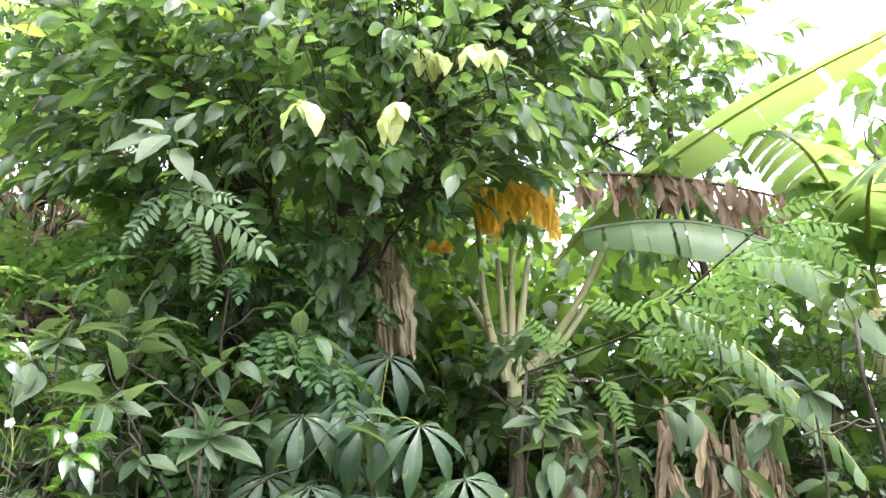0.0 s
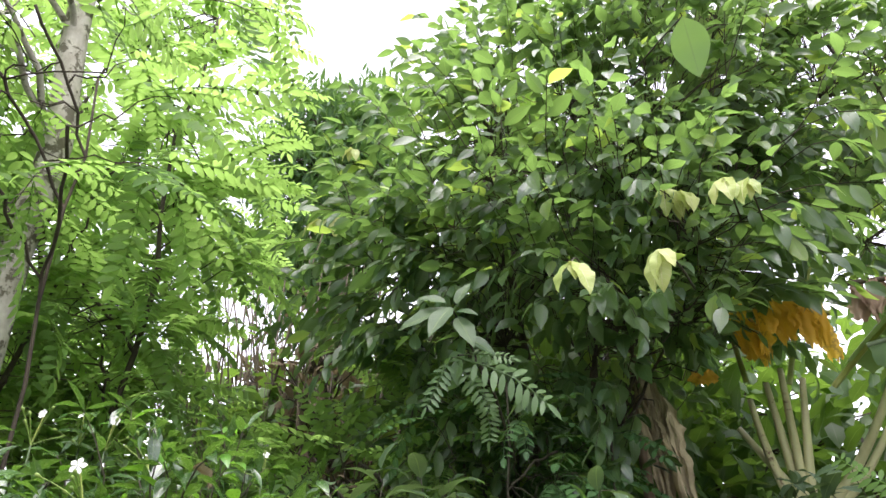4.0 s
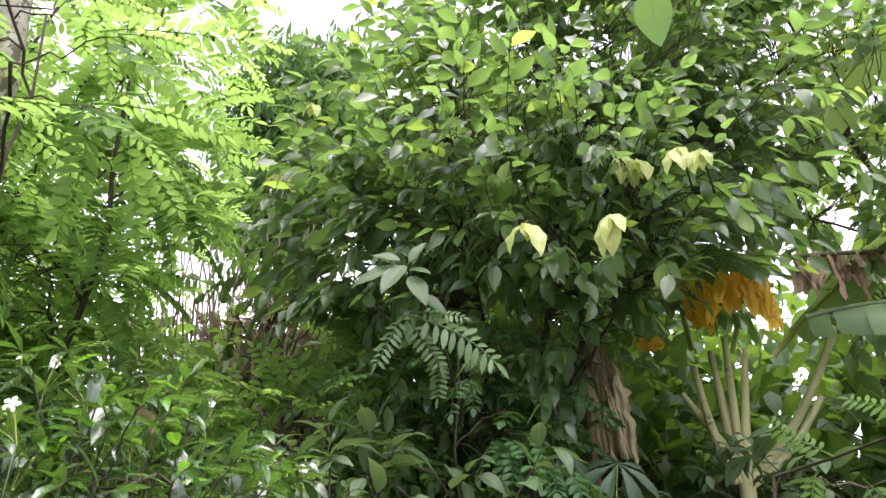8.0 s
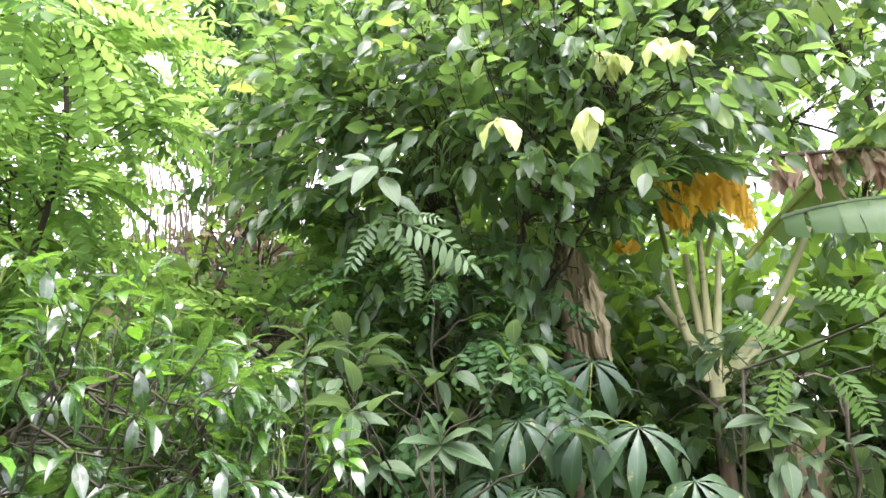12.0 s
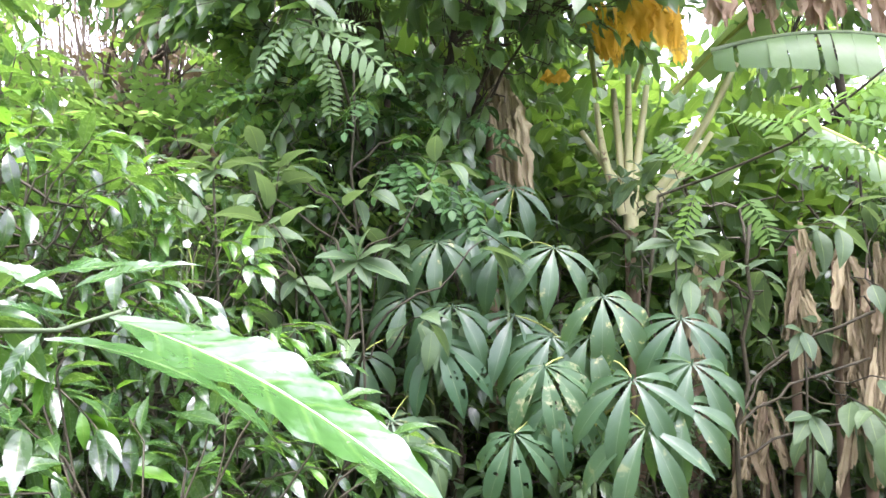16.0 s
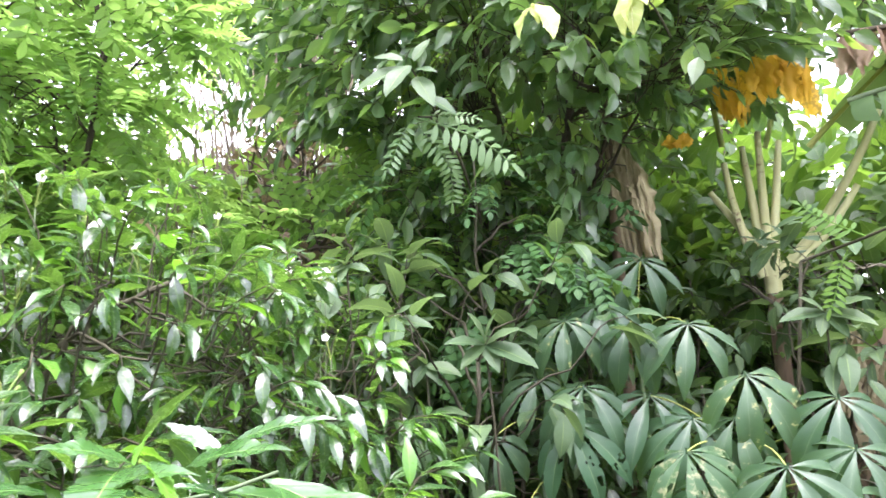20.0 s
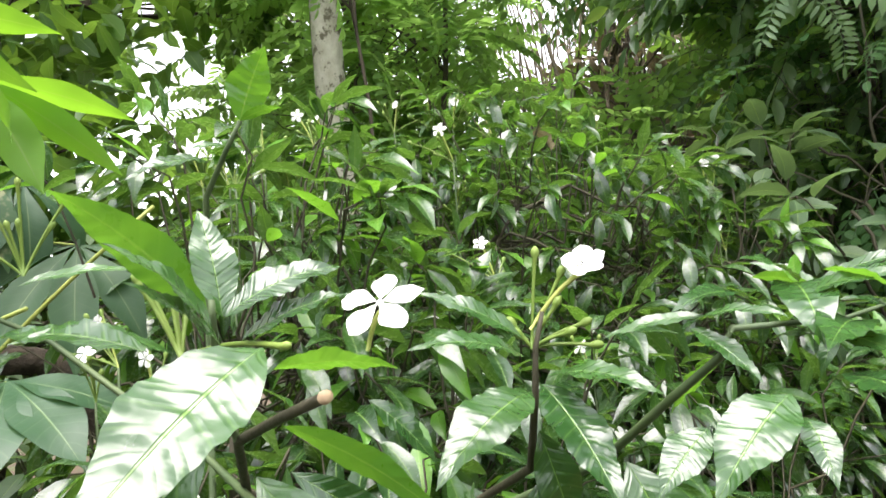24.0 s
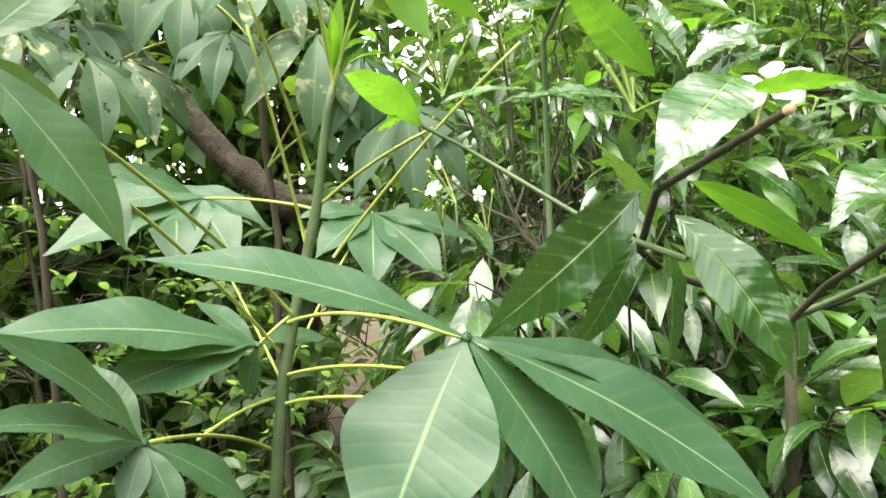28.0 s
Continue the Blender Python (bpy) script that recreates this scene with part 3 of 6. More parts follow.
# ---- feather-leaved trees beyond the flowering bush ----
for k, (foot, top, blobs, tw) in enumerate((
        ((-2.75, 2.35, 0), (-2.15, 1.95, 4.3), [((-2.5, 2.1, 3.4), (0.4, 0.4, 1.25)), ((-2.65, 2.1, 2.3), (0.42, 0.4, 0.6))], 66),
        ((-3.1, 2.1, 0), (-2.8, 1.9, 4.6), [((-2.95, 1.9, 3.4), (0.55, 0.5, 1.35)), ((-3.0, 1.9, 2.2), (0.55, 0.45, 0.65))], 66),
        ((-3.25, 2.95, 0), (-3.1, 2.8, 4.4), [((-3.1, 2.8, 3.2), (0.4, 0.4, 1.0)), ((-2.75, 2.6, 1.95), (0.5, 0.4, 0.4))], 58))):
    leafy("gliricidia_tree", "slender tree with light green feathered leaves", "tree", [(foot, top, 0.022, 0.006)], blobs, tw, FEATHER_SHAPES, FEATHER_LEAF, BARK,
          0.95, 0.3, 5, 1.1, 0.25, 0.25, level=0.65, face=0.0, keep=60, seed=20 + k, limbs=5, limb_r=0.007, thin=0.003, leaf_name="frond", group="feather-leaved trees", shell=0.2)
leafy("gliricidia_tree", "tree with a straight pale mottled trunk and feathered leaves", "tree", [((-2.19, 1.37, 0), (-2.15, 1.23, 5.2), 0.068, 0.038)],
      [((-2.2, 1.1, 4.0), (0.8, 0.7, 0.9)), ((-2.2, 0.85, 3.0), (0.5, 0.3, 0.5))], 30, SMALL_FEATHERS, FEATHER_LEAF, MOTTLED_BARK, 1.0, 0.3, 5, 1.0, 0.5, 0.5, keep=70, seed=31,
      limbs=7, leaf_name="frond", group="feather-leaved trees", shell=0.2)
leafy("gliricidia_tree", "slender tree with feathered leaves before the pale trunk", "tree", [((-2.02, 1.42, 0), (-1.86, 1.16, 3.14), 0.010, 0.004)],
      [((-1.74, 0.98, 2.84), (0.28, 0.22, 0.42))], 16, SMALL_FEATHERS, FEATHER_LEAF, BARK, 0.9, 0.25, 5, 1.0, 0.4, 0.4, keep=60, seed=36, limbs=4, limb_r=0.005, thin=0.0025, leaf_name="frond", group="feather-leaved trees", shell=0.2)
leafy("gliricidia_sapling", "sapling with bright feathered leaves beside the evergreen tree", "sapling", [((-1.5, 3.1, 0), (-1.4, 2.9, 2.3), 0.015, 0.006)],
      [((-1.5, 2.8, 1.9), (0.7, 0.4, 0.5))], 45, SMALL_FEATHERS, FEATHER_LEAF, WOODY_TWIG, 0.95, 0.25, 5, 1.0, 0.3, 0.4, face=-0.3, keep=60, seed=33, limbs=5, leaf_name="frond", shell=0.1)
ROUND_FEATHERS = [feather(6, 0.30, 0.060, 0.034, 0.5, 4), feather(7, 0.34, 0.058, 0.033, 0.7, 5)]
# FEATHER_DARK carries the shade under the evergreen in the colour of these fronds
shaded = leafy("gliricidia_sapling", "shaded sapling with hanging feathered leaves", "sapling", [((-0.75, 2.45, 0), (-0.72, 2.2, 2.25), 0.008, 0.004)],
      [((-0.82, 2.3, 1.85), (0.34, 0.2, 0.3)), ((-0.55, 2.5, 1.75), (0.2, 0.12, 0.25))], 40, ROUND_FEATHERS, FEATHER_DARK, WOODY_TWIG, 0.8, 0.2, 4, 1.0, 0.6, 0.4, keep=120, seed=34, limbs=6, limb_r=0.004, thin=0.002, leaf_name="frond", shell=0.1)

# ---- flowering bush beyond ----
far_bush = leafy("jasmine_bush", "flowering bush with narrow glossy leaves and white flowers", "bush",
      [((-1.2, 1.1, 0), (-1.25, 0.95, 1.5), 0.016, 0.007), ((-1.1, 1.3, 0), (-0.95, 1.5, 1.45), 0.016, 0.007), ((-1.35, 1.0, 0), (-1.6, 0.8, 1.4), 0.016, 0.007)],
      [((-1.2, 1.05, 1.40), (0.4, 0.4, 0.33)), ((-0.98, 1.45, 1.18), (0.28, 0.32, 0.40)), ((-1.5, 0.75, 1.34), (0.4, 0.35, 0.33)), ((-1.1, 1.2, 0.85), (0.45, 0.4, 0.42))],
      820, JASMINE_SHAPES, JASMINE_LEAF, WOODY_TWIG, 0.70, 0.19, 9, 1.0, 0.35, 0.4, keep=280, seed=40, limbs=16, shell=0.45, young=(JASMINE_YOUNG, 0.10), tip_only=0.35, pairs=True, stem_name="stem", thin=0.0025, limb_r=0.006)

# ---- broad-leaved shrubs ----
leafy("broad_leaved_shrub", "shrub with broad dull green leaves beside the cassava", "shrub", [((-0.75, 2.1, 0), (-0.65, 1.9, 1.5), 0.012, 0.006), ((-0.85, 2.0, 0), (-0.95, 1.85, 1.5), 0.012, 0.006)],
      [((-0.62, 1.85, 1.5), (0.3, 0.2, 0.2)), ((-0.95, 1.9, 1.6), (0.3, 0.25, 0.22)), ((-0.75, 2.05, 1.2), (0.35, 0.25, 0.3))],
      42, BROAD_SHAPES, BROAD_LEAF, WOODY_TWIG, 0.95, 0.2, 6, 1.0, 0.35, 0.35, keep=200, seed=50, limbs=7, shell=0.2, stem_name="stem", limb_r=0.005, thin=0.003)
leafy("broad_leaved_shrub", "shrub with broad leaves under the banana", "shrub", [((0.55, 2.7, 0), (0.6, 2.4, 1.7), 0.012, 0.006)],
      [((0.6, 2.45, 1.6), (0.4, 0.25, 0.25)), ((0.75, 2.5, 1.2), (0.35, 0.25, 0.3))],
      26, BROAD_SHAPES, BROAD_LEAF, WOODY_TWIG, 0.9, 0.25, 6, 1.0, 0.35, 0.35, keep=120, seed=51, limbs=5, shell=0.2, stem_name="stem", limb_r=0.005, thin=0.003)
leafy("broad_leaved_shrub", "low shrub with dull leaves before the banana stem", "shrub", [((0.3, 3.1, 0), (0.38, 3.0, 1.7), 0.008, 0.004)],
      [((0.38, 3.05, 1.7), (0.32, 0.14, 0.18))], 24, BROAD_SHAPES, BROAD_LEAF, WOODY_TWIG, 0.7, 0.2, 6, 1.0, 0.35, 0.4, keep=100, seed=53, limbs=4, shell=0.2, stem_name="stem", limb_r=0.004, thin=0.002)
leafy("broad_leaved_shrub", "shrub with large broad leaves beside the dry bananas", "shrub", [((1.5, 2.3, 0), (1.3, 2.1, 1.9), 0.014, 0.006)],
      [((1.35, 2.1, 1.6), (0.3, 0.3, 0.35)), ((1.6, 2.3, 1.1), (0.35, 0.3, 0.4))],
      12, BROAD_SHAPES, BROAD_LEAF, WOODY_TWIG, 1.1, 0.22, 6, 1.0, 0.4, 0.35, keep=120, seed=52, limbs=3, shell=0.2, stem_name="stem", limb_r=0.005, thin=0.003)

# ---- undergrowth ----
# LOW_LEAF puts shade and FEATHER_LEAF sunlight into the colour of this growth
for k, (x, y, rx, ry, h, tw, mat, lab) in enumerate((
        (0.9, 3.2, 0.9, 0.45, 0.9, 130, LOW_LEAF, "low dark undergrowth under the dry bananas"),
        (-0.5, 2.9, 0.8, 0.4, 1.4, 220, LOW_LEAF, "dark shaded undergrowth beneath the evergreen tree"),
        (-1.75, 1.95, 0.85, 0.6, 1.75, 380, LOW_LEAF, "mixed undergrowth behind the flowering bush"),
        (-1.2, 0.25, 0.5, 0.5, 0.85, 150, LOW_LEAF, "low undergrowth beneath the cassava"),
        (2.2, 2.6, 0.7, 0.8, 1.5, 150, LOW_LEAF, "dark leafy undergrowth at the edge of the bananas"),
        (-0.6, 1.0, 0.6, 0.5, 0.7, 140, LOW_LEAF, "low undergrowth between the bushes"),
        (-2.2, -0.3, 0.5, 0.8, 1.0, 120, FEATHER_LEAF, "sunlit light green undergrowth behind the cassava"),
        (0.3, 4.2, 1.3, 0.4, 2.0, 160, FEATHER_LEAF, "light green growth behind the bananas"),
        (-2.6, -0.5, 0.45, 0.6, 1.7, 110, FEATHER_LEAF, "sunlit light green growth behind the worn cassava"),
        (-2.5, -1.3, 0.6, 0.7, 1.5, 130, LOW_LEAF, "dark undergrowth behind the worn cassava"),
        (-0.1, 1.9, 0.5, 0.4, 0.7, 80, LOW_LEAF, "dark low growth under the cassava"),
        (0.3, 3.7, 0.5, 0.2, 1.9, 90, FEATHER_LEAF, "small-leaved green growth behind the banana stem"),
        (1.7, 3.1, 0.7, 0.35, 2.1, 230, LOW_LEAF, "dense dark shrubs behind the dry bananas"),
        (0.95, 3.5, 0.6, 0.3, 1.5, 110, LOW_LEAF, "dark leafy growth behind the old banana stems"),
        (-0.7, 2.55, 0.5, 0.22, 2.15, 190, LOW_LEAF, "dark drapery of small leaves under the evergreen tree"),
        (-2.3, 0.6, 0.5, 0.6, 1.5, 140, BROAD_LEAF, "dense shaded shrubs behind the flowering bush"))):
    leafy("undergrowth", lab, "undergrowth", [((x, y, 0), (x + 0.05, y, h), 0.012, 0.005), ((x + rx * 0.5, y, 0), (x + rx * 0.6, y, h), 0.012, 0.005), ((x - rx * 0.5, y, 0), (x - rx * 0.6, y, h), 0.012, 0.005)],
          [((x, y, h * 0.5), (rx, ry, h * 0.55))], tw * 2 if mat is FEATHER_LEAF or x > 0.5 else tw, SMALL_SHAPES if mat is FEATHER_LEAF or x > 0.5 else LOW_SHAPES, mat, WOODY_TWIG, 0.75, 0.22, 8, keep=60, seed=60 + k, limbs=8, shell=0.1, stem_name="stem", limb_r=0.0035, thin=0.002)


def far_tree(name, label, foot, h, blobs, n, seed, shapes=FAR_SHAPES, mat=FAR_LEAF, size=1.0, clump=26, spread=0.45, r0=0.08, upward=-0.2):
    """A tree further off: trunk, limbs, and a crown of leaf clumps with gaps."""
    r = random.Random(seed)
    owner = thing(name, foot, label, "shrub" if "shrub" in name else "tree", "thicket shrubs" if "shrub" in name else "woodland trees")
    top = (foot[0] + r.uniform(-0.3, 0.3), foot[1] + r.uniform(-0.3, 0.3), h)
    spine = curve(foot, top, 0, 10, 0.05, r)
    part("trunk", tube(spine, taper(r0, r0 * 0.25, 10), 8), BARK, owner)
    wood, mats = Geo(), []
    vol = [b[1][0] * b[1][1] * b[1][2] for b in blobs]
    for _ in range(n):
        p, d = in_blob(r, r.choices(blobs, vol)[0], 0.3)
        q = min([s for s in spine if s.z < p.z] or spine[:1], key=lambda s: (s - p).length)
        tube(curve(q, p, 0, 4, 0.05, r), taper(0.012, 0.005, 4), 3, wood)
        for _ in range(clump):
            e = p + rand_dir(r) * spread * r.uniform(0.2, 1)
            mats.append(aim(e, rand_dir(r) + Vector((0, 0, upward)), UP + rand_dir(r) * 0.8, size * r.uniform(0.7, 1.3)))
    part("limb", wood, BARK, owner, kind="stuff")
    g = Geo()
    for k, s in enumerate(shapes):
        g.stamp(s, mats[k::len(shapes)])
    part("crown", g, mat, owner, kind="stuff")
    return owner


# ---- woodland behind ----
NEEDLE_SHAPES = [blade(0.125, 0.036, 3, 0.45, 0.8, 0.2, 0.3, 0, 0.2, seed=1, plain=True)]
far_tree("tall_tree", "tall dense dark green tree with upright narrow leaves", (-3.7, 5.9, 0), 7.4,
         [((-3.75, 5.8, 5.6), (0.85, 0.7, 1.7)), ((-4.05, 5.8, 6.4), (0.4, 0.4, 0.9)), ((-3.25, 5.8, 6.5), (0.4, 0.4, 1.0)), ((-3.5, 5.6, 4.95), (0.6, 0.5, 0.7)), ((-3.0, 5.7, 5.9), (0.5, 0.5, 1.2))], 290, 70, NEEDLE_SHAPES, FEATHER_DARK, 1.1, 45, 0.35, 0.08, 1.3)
woods = ((-4.3, -0.4, 3.8), (-2.9, -1.6, 3.6), (0.2, 5.2, 3.4), (1.6, 4.9, 3.2), (-1.0, 5.4, 5.2), (2.9, 3.8, 3.4), (-5.2, 3.4, 5.0), (-5.8, 5.5, 5.0), (-4.6, 0.6, 5.0), (-4.4, -1.2, 4.4), (-1.2, 6.6, 6.2), (0.6, 6.4, 4.4), (2.2, 6.0, 4.2), (3.6, 4.6, 4.2), (3.3, 2.6, 3.4), (-5.2, -3.0, 4.4), (-0.5, 4.7, 3.8), (-4.6, 2.2, 2.5), (-4.6, 7.6, 4.7), (-3.3, 7.9, 4.6), (-2.3, 7.4, 4.9), (-5.6, 6.9, 3.0), (-0.9, 4.5, 5.4))
# the first two take LOW_LEAF, with woodland shade in its colour
for k, (x, y, h) in enumerate(woods):
    far_tree("woodland_tree", "broad-leaved tree in the woodland behind", (x, y, 0), h,
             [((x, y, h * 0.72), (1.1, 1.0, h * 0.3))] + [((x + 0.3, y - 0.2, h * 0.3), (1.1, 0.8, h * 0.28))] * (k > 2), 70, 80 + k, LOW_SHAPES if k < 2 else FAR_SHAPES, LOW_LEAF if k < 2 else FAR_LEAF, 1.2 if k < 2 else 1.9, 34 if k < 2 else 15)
# an open-crowned tree with the sky in a gap under its boughs
far_tree("woodland_tree", "open-crowned tree with small dark leaves against the sky", (-3.6, 0.5, 0), 3.5,
         [((-3.55, 0.25, 2.4), (1.0, 0.75, 1.05)), ((-3.4, 1.2, 3.1), (0.8, 0.7, 0.3)), ((-3.3, 1.2, 1.7), (0.7, 0.5, 0.5)), ((-3.75, 0.9, 2.45), (0.5, 0.4, 0.4))], 96, 81, LOW_SHAPES, FAR_LEAF, 1.02, 34, 0.36)

for k, (x, y, h) in enumerate(((-3.75, 4.8, 2.75), (-2.0, 4.2, 1.9), (-1.0, 4.3, 1.9), (0.0, 4.6, 1.8), (1.0, 4.4, 1.8), (2.0, 4.2, 2.0), (-3.6, 2.9, 3.0), (-3.3, 4.1, 2.7), (2.7, 3.0, 1.9), (-0.25, 3.95, 3.1), (-0.9, 3.8, 2.6), (-2.7, 4.3, 3.1), (-3.4, 4.3, 3.0), (0.75, 3.95, 2.3), (-1.5, 3.7, 2.3), (1.4, 3.8, 2.3), (1.9, 3.4, 2.1), (-3.6, 6.6, 3.7), (-4.5, 6.4, 3.7), (-2.7, 6.9, 3.8), (-3.7, -0.5, 1.9), (-3.7, 0.1, 1.9), (-3.4, -1.1, 1.9), (-2.85, 4.75, 2.6), (-2.4, 4.95, 3.9), (-2.95, 5.3, 3.2), (-1.9, 3.3, 2.2))):
    far_tree("thicket_shrub", "dark leafy shrub filling the woodland edge", (x, y, 0), h, [((x, y, h * 0.5), (0.7, 0.4, h * 0.52))], 50, 120 + k, clump=18, size=1.66, spread=0.35, r0=0.025)


for k, (x, y, z, rx, rz) in enumerate(((-2.35, 3.85, 2.75, 0.3, 0.55), (-2.7, 4.1, 3.0, 0.3, 0.5), (-2.05, 3.6, 2.3, 0.3, 0.5), (-3.35, 4.6, 2.6, 0.35, 0.7), (-3.75, 5.0, 3.0, 0.35, 0.6))):
    far_tree("dry_shrub", "withered shrub with brown curled leaves and thin stems", (x, y, 0), z + rz, [((x, y, z), (rx, 0.3, rz))], 42, 190 + k, mat=DEAD_LEAF, clump=3, size=0.75, spread=0.22, r0=0.018)

# ---- unseen trees added behind the path to block low light and reflected sky ----
COARSE_SHAPES = [blade(0.13, 0.06, 2, 0.45, 0.8, 0.2, 0.5, 0, 0.2, seed=1, plain=True)]
for k, (x, y, h) in enumerate(((1.2, -2.5, 1.9), (2.0, -2.2, 1.9), (0.3, -2.6, 1.8), (-0.6, -2.8, 2.0), (2.8, -1.5, 2.0), (3.2, 0.1, 1.9), (-1.9, -3.2, 2.4), (0.4, -3.8, 2.6), (2.4, -3.4, 2.6), (4.2, -0.6, 2.4), (-3.4, -3.8, 2.8))):
    far_tree("woodland_tree", "unseen tree added to block low light behind the path", (x, y, 0), h,
             [((x, y, h * 0.68), (1.0, 0.9, h * 0.32)), ((x, y, h * 0.3), (1.1, 0.8, h * 0.3))], 80, 160 + k, COARSE_SHAPES, clump=14, size=2.0)

# ---- bananas ----


def banana_leaf(owner, a, m, e, width, material, torn=0.3, hang=0.5, seed=0, start=0.0, label="", strips=16, sides=(-1, 1), rib=0.014, droop=0.6, rib_material=None):
    """A banana leaf along an arching midrib; its blade is torn into strips that hang."""
    r = random.Random(seed)
    a, m, e = Vector(a), Vector(m), Vector(e)
    c = m * 2 - (a + e) / 2
    at = lambda u: a * (1 - u) ** 2 + c * 2 * u * (1 - u) + e * u * u
    pts = [at(i / 14) for i in range(15)]
    g = Geo()
    for s in sides:
        u0 = start
        while u0 < 0.985:
            u1 = min(1.0, u0 + (1 - start) / strips * r.uniform(0.6, 1.5))
            gap = torn * r.uniform(0, 0.5) * (u1 - u0)
            lean = hang + r.uniform(-0.35, 0.35) * torn
            long = 1 + r.uniform(-0.25, 0.1) * torn
            v, uv = [], []
            for i in range(3):
                u = u0 + (u1 - gap - u0) * i / 2
                d = (at(min(u + 0.02, 1)) - at(max(u - 0.02, 0))).normalized()
                flat = d.cross(UP).normalized() * s
                up = flat.cross(d) * (1 if s < 0 else -1)
                up = up if up.z > 0 else -up
                w = width / 2 * oval(0.04 + 0.94 * u, 0.45, 0.45) * long
                p, ang = at(u), lean
                for j in range(6):
                    x = j / 5
                    v.append(tuple(p + d * (0.12 * w * x)))
                    uv.append((u, 0.5 + s * x / 2))
                    p = p + (flat * math.cos(ang) - UP * math.sin(ang)) * (w / 5) + d * r.uniform(-0.004, 0.004)
                    ang = min(1.62, ang + droop / 5)
            f = [(i * 6 + j, i * 6 + j + 1, i * 6 + j + 7, i * 6 + j + 6) for i in range(2) for j in range(5)]
            g.add(v, f, uv)
            u0 = u1
    leaf = part("leaf", g, material, owner, label)
    part("midrib", tube([p - Vector((0, 0, 0.004)) for p in pts], taper(rib, rib * 0.25, 14), 6), rib_material or PETIOLE, leaf)
    return leaf


def dead_strip(owner, top, length, width, seed, lean=(0, 0), material=None, label="dry brown hanging leaf", name="dry_leaf", crumple=0.55):
    """A dry leaf that hangs crumpled, with ragged rims."""
    r = random.Random(seed)
    v, uv, n, k = [], [], (18 if length > 0.16 else 12), (10 if width > 0.05 else 6)
    ph, turn = r.uniform(0, 6.28), r.uniform(-0.7, 0.7)
    top = Vector(top)
    curl = r.uniform(0.3, 1.1) * r.choice((-1, 1))
    for i in range(n + 1):
        u = i / n
        w = width * (0.25 + 0.75 * math.sin(math.pi * min(1, 0.12 + u * 0.72)))
        a = turn + curl * math.sin(u * 2.6 + ph)
        for j in range(k + 1):
            s = j / k * 2 - 1
            rag = 1 + (0.5 * noise.noise(Vector((u * 11, seed * 1.7 + (s > 0) * 5, 2))) if abs(s) > 0.7 else 0)
            fold = (0.30 * width * math.sin(s * 5 + ph + u * 1.5) * (0.3 + u) + 0.30 * width * noise.noise(Vector((s * 3 + seed, u * 4, 1))) + 0.10 * width * noise.noise(Vector((s * 9, u * 12 + seed, 4)))) * crumple
            x = s * w / 2 * rag + 0.25 * width * noise.noise(Vector((u * 4, seed, 8)))
            v.append((top.x + x * math.cos(a) - fold * math.sin(a) + lean[0] * u, top.y + x * math.sin(a) + fold * math.cos(a) + lean[1] * u,
                      top.z - length * u * (1 + 0.22 * noise.noise(Vector((s * 4, seed, 3)))) + 0.05 * width * math.sin(s * 9 + ph)))
            uv.append((0.5 + s / 2, 0.1 + u * 0.3))
    f = [(i * (k + 1) + j, i * (k + 1) + j + 1, (i + 1) * (k + 1) + j + 1, (i + 1) * (k + 1) + j) for i in range(n) for j in range(k)]
    return part(name, Geo().add(v, f, uv), material or BANANA_DRY, owner, label)


banana = thing("banana_plant", (0.36, 3.5, 0), "banana plant with pale stalks, a yellowed leaf, torn green leaves", "banana plant", "bananas")
part("stem", tube(curve((0.36, 3.5, 0), (0.36, 3.47, 1.80), 0, 8), taper(0.045, 0.034, 8), 12), DRY_STEM, banana, "brown dry-sheathed stem")
part("stem_top", tube(curve((0.36, 3.47, 1.78), (0.36, 3.46, 2.0), 0, 5), taper(0.036, 0.044, 5), 12), BANANA_STEM, banana)
for k, (e, bow) in enumerate((((0.20, 3.42, 2.42), (-0.02, 0, -0.02)), ((0.29, 3.45, 2.50), (0, 0, 0)), ((0.36, 3.40, 2.55), (0, 0, 0)), ((0.45, 3.42, 2.50), (0, 0, 0)),
                             ((0.80, 3.15, 2.50), (0.02, 0, -0.05)), ((0.72, 3.30, 2.22), (0, 0, -0.05)), ((0.13, 3.5, 2.3), (0, 0, 0)))):
    part("leaf_stalk", tube(curve((0.36 + 0.012 * (k - 3), 3.46, 1.86), e, 0, 7, bow=bow), taper(0.026, 0.014, 7), 8), BANANA_STEM, banana)
ry = random.Random(77)
for k in range(17):
    u = k / 16
    dead_strip(banana, (0.16 + 0.33 * u, 2.93 - 0.06 * math.sin(3.1 * u) + 0.02 * (k % 2), 2.64 + 0.06 * math.sin(2.6 * u) + ry.uniform(-0.02, 0.02)), ry.uniform(0.12, 0.23), ry.uniform(0.04, 0.085), 420 + k,
               (ry.uniform(-0.02, 0.03), -0.02), BANANA_YELLOW, "orange-yellow dying leaf strip", "yellow_leaf", 0.14)
for k, (x, y, z, ln, w) in enumerate(((0.13, 2.97, 2.80, 0.17, 0.07), (0.08, 2.98, 2.77, 0.13, 0.05), (0.18, 2.95, 2.78, 0.13, 0.045), (0.02, 3.0, 2.46, 0.07, 0.08), (-0.04, 3.02, 2.47, 0.07, 0.06), (0.50, 2.9, 2.68, 0.2, 0.035))):
    dead_strip(banana, (x, y, z), ln, w, 450 + k, (ry.uniform(-0.02, 0.03), -0.02), BANANA_YELLOW, "orange-yellow dying leaf strip", "yellow_leaf", 0.2)
